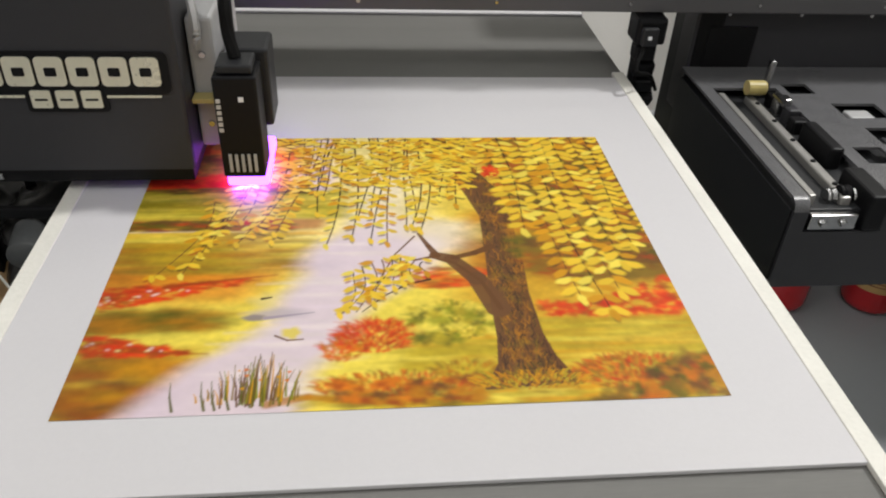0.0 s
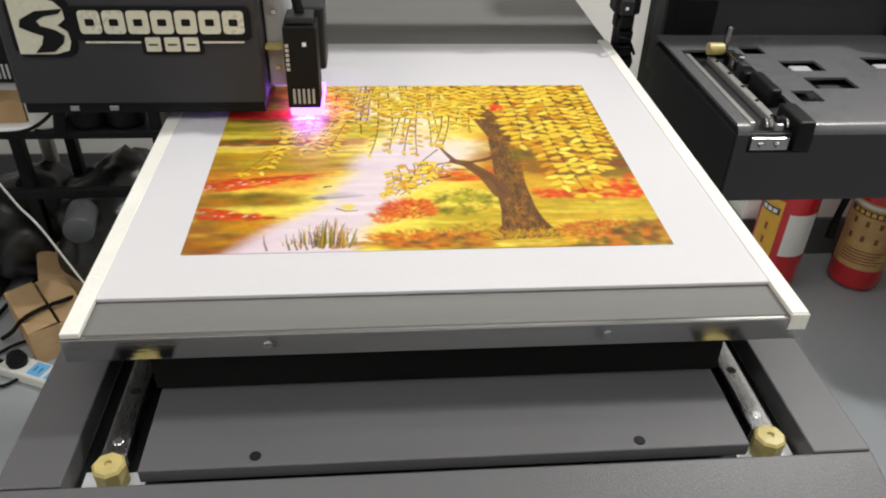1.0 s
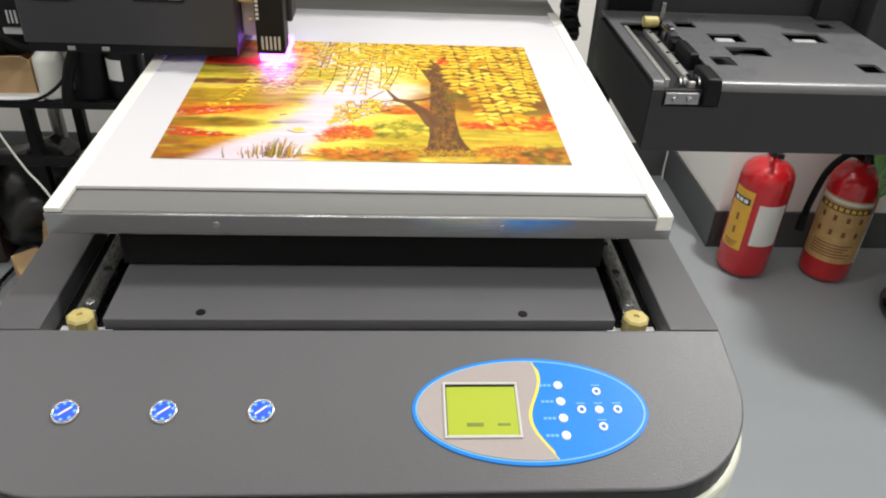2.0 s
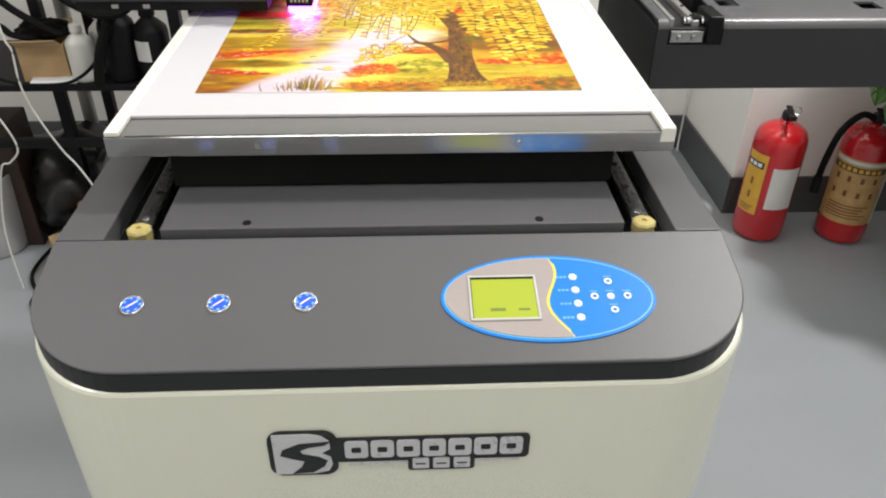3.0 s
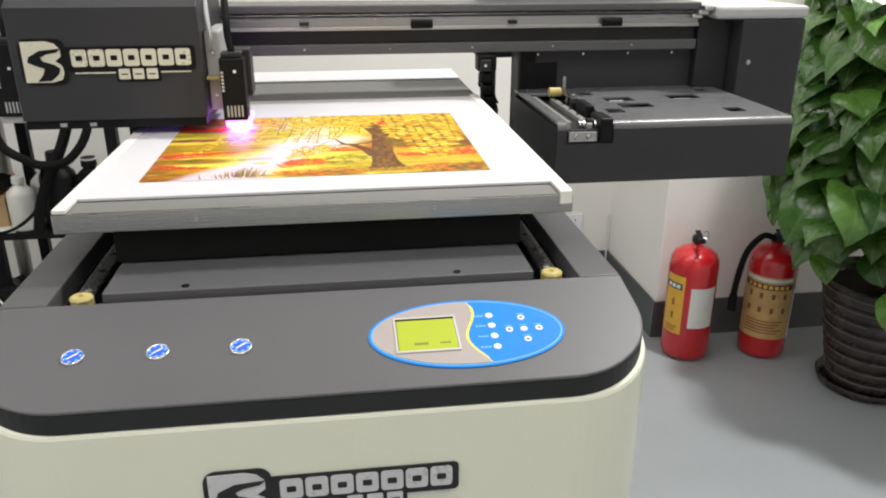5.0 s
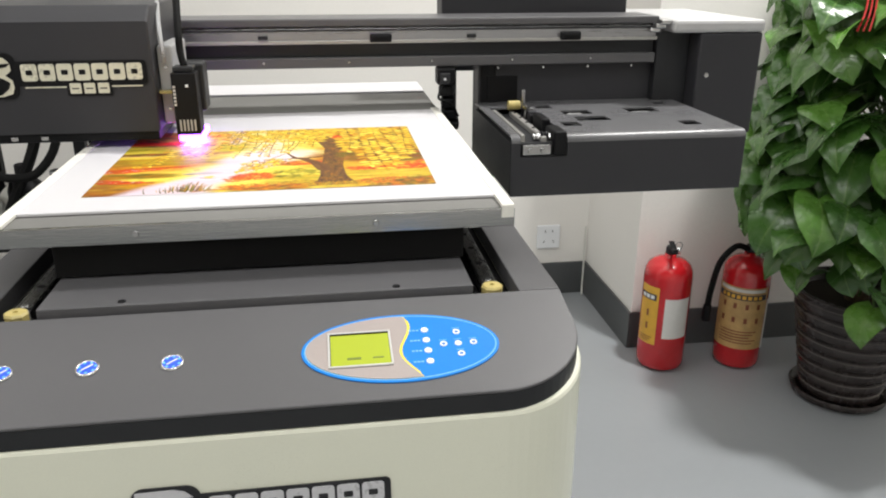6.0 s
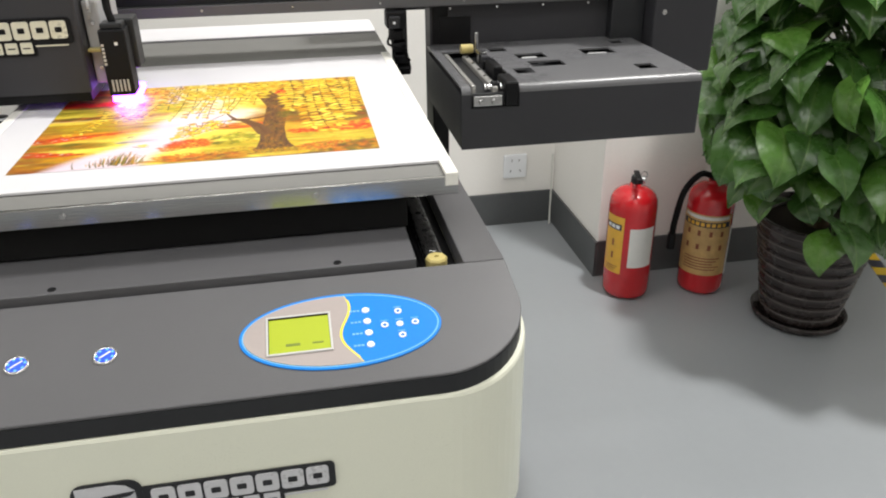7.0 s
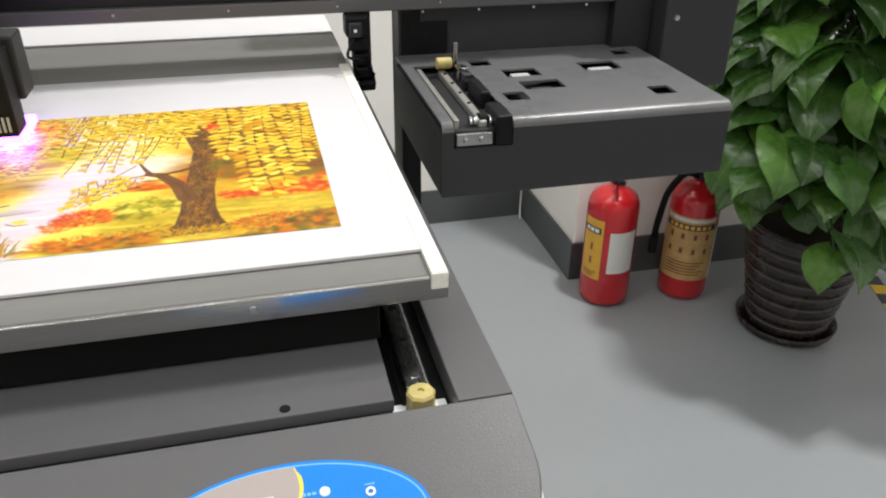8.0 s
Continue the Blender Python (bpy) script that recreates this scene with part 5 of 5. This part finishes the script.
# ---- rack with bottles beside the printer ----
rack = thing("metal_rack", -1.0, 1.5, 0, "black steel rack with bottles and cables on its shelves", "rack")
for x, y in ((-1.007, 1.52), (-0.945, 1.70), (-0.60, 1.385), (-0.60, 1.70), (-1.60, 1.385), (-1.60, 1.70)):
    part("rack_post", block(x, x + 0.03, y, y + 0.03, 0, 1.75, 0.002), BLACK, rack)
tagged(part("steel_pipe", lathe([(0, 0.001), (0.021, 0.001), (0.0215, 0.004), (0.0215, 1.296), (0.021, 1.30), (0, 1.30)], 24, Matrix.Translation((-1.03, 1.78, 0))), SATIN, None, smooth=True), "satin steel pipe standing behind the rack", "pipe")
for z in (0.575, 0.935):
    part("rack_shelf", block(-1.62, -0.565, 1.375, 1.74, z, z + 0.018, 0.002), BLACK, rack)
part("rack_rail", block(-1.57, -0.60, 1.39, 1.41, 0.40, 0.425, 0.002), BLACK, rack)
part("rack_brace", tube([(-0.655, 1.40, 1.0), (-0.70, 1.37, 0.85), (-0.775, 1.36, 0.70), (-0.80, 1.355, 0.60)], 0.014, 8), RUBBER, rack)


def bottle(x, y, z, r, h, mat, cap, label, category, tag=None, group=""):
    b = thing("bottle", x, y, z, label, category, group)
    at = Matrix.Translation((x, y, z))
    part("body", lathe([(0, 0.001), (r * 0.92, 0.001), (r, 0.008), (r, h * 0.66), (r * 0.93, h * 0.72), (r * 0.6, h * 0.80), (r * 0.38, h * 0.84), (r * 0.36, h * 0.87), (0, h * 0.87)], 28, at), mat, b, smooth=True)
    part("cap", lathe([(0, h), (r * 0.40, h), (r * 0.44, h * 0.985), (r * 0.45, h * 0.875), (0, h * 0.872)], 20, at), cap, b)
    if tag:
        label_patch(x, y, r + 0.0008, z + h * 0.30, z + h * 0.58, -140, -84, tag, "label", b, 10)
    return b


g = "bottles on the rack"
bottle(-0.853, 1.42, 0.593, 0.036, 0.150, HDPE, HDPE, "white plastic ink bottle with a white cap", "bottle", None, g)
bottle(-0.812, 1.49, 0.593, 0.036, 0.165, HDPE, HDPE, "white plastic ink bottle with a white cap", "bottle", None, g)
bottle(-0.752, 1.43, 0.593, 0.048, 0.215, BLACK, BLACK, "tall black plastic ink bottle", "bottle", None, g)
bottle(-0.665, 1.43, 0.593, 0.046, 0.195, BLACK, BLACK, "black plastic ink bottle with a pale label", "bottle", PAPER, g)
part("bottle_collar", lathe([(0.018, 0.782), (0.021, 0.782), (0.021, 0.787), (0.018, 0.787)], 20, Matrix.Translation((-0.665, 1.43, 0))), KEYWHITE, bpy.data.objects["bottle.003"])


def carton(x, y, z, sx, sy, sz, turn, label, mat=CARD, shut=False):
    c = thing("cardboard_box", x, y, z, label, "box")
    m = pose(x, y, z, 0, 0, turn)
    t = 0.004
    part("carton_wall", moved(block(-sx, sx, -sy, -sy + t, 0.001, sz, 0.001), m), mat, c)
    part("carton_wall", moved(block(-sx, sx, sy - t, sy, 0.001, sz, 0.001), m), mat, c)
    part("carton_wall", moved(block(-sx, -sx + t, -sy + t, sy - t, 0.001, sz, 0.001), m), mat, c)
    part("carton_wall", moved(block(sx - t, sx, -sy + t, sy - t, 0.001, sz, 0.001), m), mat, c)
    part("carton_base", moved(block(-sx + t, sx - t, -sy + t, sy - t, 0.001, 0.006, 0), m), mat, c)
    for k, (px, py, a) in enumerate(((0, -sy, 4), (0, sy, -3)) if shut else ((0, -sy, 148), (0, sy, -150))):
        part("carton_flap", moved(block(-sx + 0.003, sx - 0.003, 0, sy * 0.95, 0, 0.003, 0.0008), m @ pose(px, py, sz, a if k == 0 else 180 + a, 0, 0)), mat, c)
    return c


carton(-0.955, 1.45, 0.594, 0.06, 0.05, 0.10, 5, "small brown cardboard box on the rack")
carton(-0.955, 1.345, 0.001, 0.112, 0.078, 0.10, -55, "shut brown cardboard box lying on the floor", shut=True)
part("cardboard_sheet", moved(block(-0.12, 0.12, -0.09, 0.09, -0.002, 0.002, 0.0008), pose(-0.90, 1.50, 0.10, 35, 10, 20)), CARD)
tagged(bpy.data.objects["cardboard_sheet"], "loose torn piece of brown cardboard", "cardboard")
part("plastic_wrap", moved(block(-0.06, 0.06, -0.03, 0.03, 0, 0.012, 0.005), pose(-0.93, 1.40, 0.594, 0, 0, 8)), KEYWHITE)
tagged(bpy.data.objects["plastic_wrap"], "crumpled white plastic wrap on the shelf", "wrap")


def heap(name, x, y, z, sx, sy, sz, mat, seed, label, category):
    b = bmesh.new()
    bmesh.ops.create_icosphere(b, subdivisions=4, radius=1)
    for v in b.verts:
        p = v.co.copy()
        k = 1 + 0.28 * noise.noise(p * 1.7 + Vector((seed, 0, 0))) + 0.14 * noise.noise(p * 4.5 + Vector((0, seed, 0))) + 0.06 * noise.noise(p * 11 + Vector((0, 0, seed)))
        v.co = Vector((x + p.x * sx * k, y + p.y * sy * k, max(z, z + (p.z * k * 0.5 + 0.42) * sz)))
    ob = part(name, b, mat, None, smooth=True)
    return tagged(ob, label, category)


BAG = material("black_bag_film", (0.016, 0.016, 0.016), 0.32, vary=0.4, grain=60, stain=18, bump=0.5)
heap("black_bag", -0.80, 1.60, 0, 0.20, 0.20, 0.42, BAG, 3.1, "crumpled black plastic bag under the rack", "bag")
heap("black_bag", -1.06, 1.68, 0, 0.18, 0.18, 0.34, BAG, 8.4, "crumpled black plastic bag under the rack", "bag")
heap("white_cloth", -0.80, 1.46, 0.953, 0.09, 0.05, 0.05, WHITE, 5.7, "crumpled white cloth on the top shelf", "cloth")
heap("black_cable_heap", -0.955, 1.47, 0.694, 0.07, 0.05, 0.05, RUBBER, 2.2, "heap of black cables on a cardboard box", "cables")
drum = part("grey_drum", moved(lathe([(0, 0), (0.034, 0), (0.037, 0.004), (0.037, 0.10), (0.034, 0.104), (0, 0.104)], 32), pose(-0.815, 1.40, 0.36, 90, 0, 10)), SKIRT, None, smooth=True)
tagged(drum, "round grey plastic reel under the shelf", "reel")
tagged(part("paper_bin", lathe([(0, 0.002), (0.085, 0.002), (0.09, 0.01), (0.105, 0.26), (0.10, 0.262), (0.086, 0.02), (0, 0.016)], 32, Matrix.Translation((-1.30, 1.50, 0))), GREYLIGHT, None, smooth=True), "pale grey waste bin on the floor", "bin")
tagged(part("wooden_crate", block(-1.26, -1.16, 1.50, 1.64, 0.0, 0.42, 0.004), WOOD), "dark brown wooden box standing on the floor", "box")

# hoses and cables
tagged(part("black_cable", tube([(-1.079, 1.306, 0.012), (-1.037, 1.288, 0.050), (-0.979, 1.258, 0.118), (-0.939, 1.301, 0.121), (-0.895, 1.336, 0.118), (-0.917, 1.497, 0.020)], 0.006, 8), RUBBER), "thick black cable lying across the cardboard box", "cable")
tagged(part("hose", tube([(-0.98, 1.36, 1.35), (-0.93, 1.35, 1.02), (-0.862, 1.35, 0.885), (-0.839, 1.35, 0.835), (-0.791, 1.35, 0.803), (-0.752, 1.35, 0.789), (-0.685, 1.35, 0.804), (-0.625, 1.355, 0.90), (-0.62, 1.365, 1.1)], 0.0115, 10), RUBBER), "thick black hose hanging in a loop", "hose")
tagged(part("hose", tube([(-1.20, 1.40, 1.02), (-1.08, 1.40, 0.87), (-1.013, 1.40, 0.809), (-0.984, 1.40, 0.783), (-0.942, 1.40, 0.753), (-0.90, 1.41, 0.722), (-0.88, 1.44, 0.72)], 0.010, 8), RUBBER), "thick black hose running down to the box", "hose")
tagged(part("hose", tube([(-1.22, 1.40, 0.86), (-1.10, 1.40, 0.79), (-1.032, 1.40, 0.742), (-1.009, 1.40, 0.722), (-0.962, 1.41, 0.712), (-0.93, 1.45, 0.72)], 0.009, 8), RUBBER), "thick black hose running down to the box", "hose")
tagged(part("black_cable", tube([(-1.16, 1.36, 0.66), (-1.032, 1.36, 0.609), (-0.946, 1.355, 0.602), (-0.869, 1.355, 0.611), (-0.808, 1.36, 0.652), (-0.777, 1.365, 0.706), (-0.765, 1.37, 0.79)], 0.0045, 8), RUBBER), "thin black cable hanging before the bottles", "cable")
tagged(part("white_cable", tube([(-0.985, 1.30, 0.95), (-0.967, 1.27, 0.768), (-0.957, 1.27, 0.725), (-0.962, 1.27, 0.643), (-0.95, 1.27, 0.569), (-0.907, 1.27, 0.457), (-0.863, 1.26, 0.39), (-0.76, 1.22, 0.2), (-0.6, 1.15, 0.006)], 0.0027, 8), HDPE), "white cable hanging down to the floor", "cable")
tagged(part("white_cable", tube([(-1.12, 1.30, 0.66), (-1.04, 1.27, 0.542), (-1.02, 1.27, 0.46), (-1.051, 1.27, 0.418), (-1.083, 1.27, 0.393), (-1.13, 1.27, 0.2), (-1.13, 1.26, 0.006)], 0.0027, 8), HDPE), "white cable hanging down to the floor", "cable")
tagged(part("black_cable", tube([(-0.98, 1.20, 0.03), (-1.06, 1.22, 0.012), (-1.13, 1.33, 0.012), (-1.10, 1.50, 0.02), (-1.0, 1.62, 0.03), (-0.8, 1.7, 0.012)], 0.006, 8), RUBBER), "black power cable looping over the floor", "cable")
tagged(part("black_cable", tube([(-0.96, 1.17, 0.012), (-1.02, 1.12, 0.012), (-1.08, 1.20, 0.012), (-1.0, 1.30, 0.012), (-0.7, 1.36, 0.012)], 0.0045, 8), RUBBER), "black power cable looping over the floor", "cable")
strip = thing("power_strip", -0.90, 1.14, 0, "white power strip with blue sockets on the floor", "power strip")
m = pose(-0.90, 1.14, 0, 0, 0, -24)
part("strip_body", moved(block(-0.14, 0.14, -0.03, 0.03, 0.001, 0.035, 0.006), m), HDPE, strip)
for k in range(3):
    face_ob = part("outlet", moved(block(-0.05 + 0.055 * k, -0.008 + 0.055 * k, -0.022, 0.022, 0.0352, 0.0372, 0.001), m), PALEBLUE, strip, "pale blue outlet")
    for dx in (0.012, 0.028):
        part("outlet_slot", moved(block(-0.05 + 0.055 * k + dx, -0.05 + 0.055 * k + dx + 0.003, -0.01, 0.008, 0.0373, 0.0378, 0), m), INK, face_ob)
part("plug", moved(lathe([(0, 0.0352), (0.024, 0.0352), (0.026, 0.05), (0.02, 0.066), (0, 0.07)], 18, Matrix.Translation((-0.095, 0, 0))), m), BLACK, strip, "black plug")
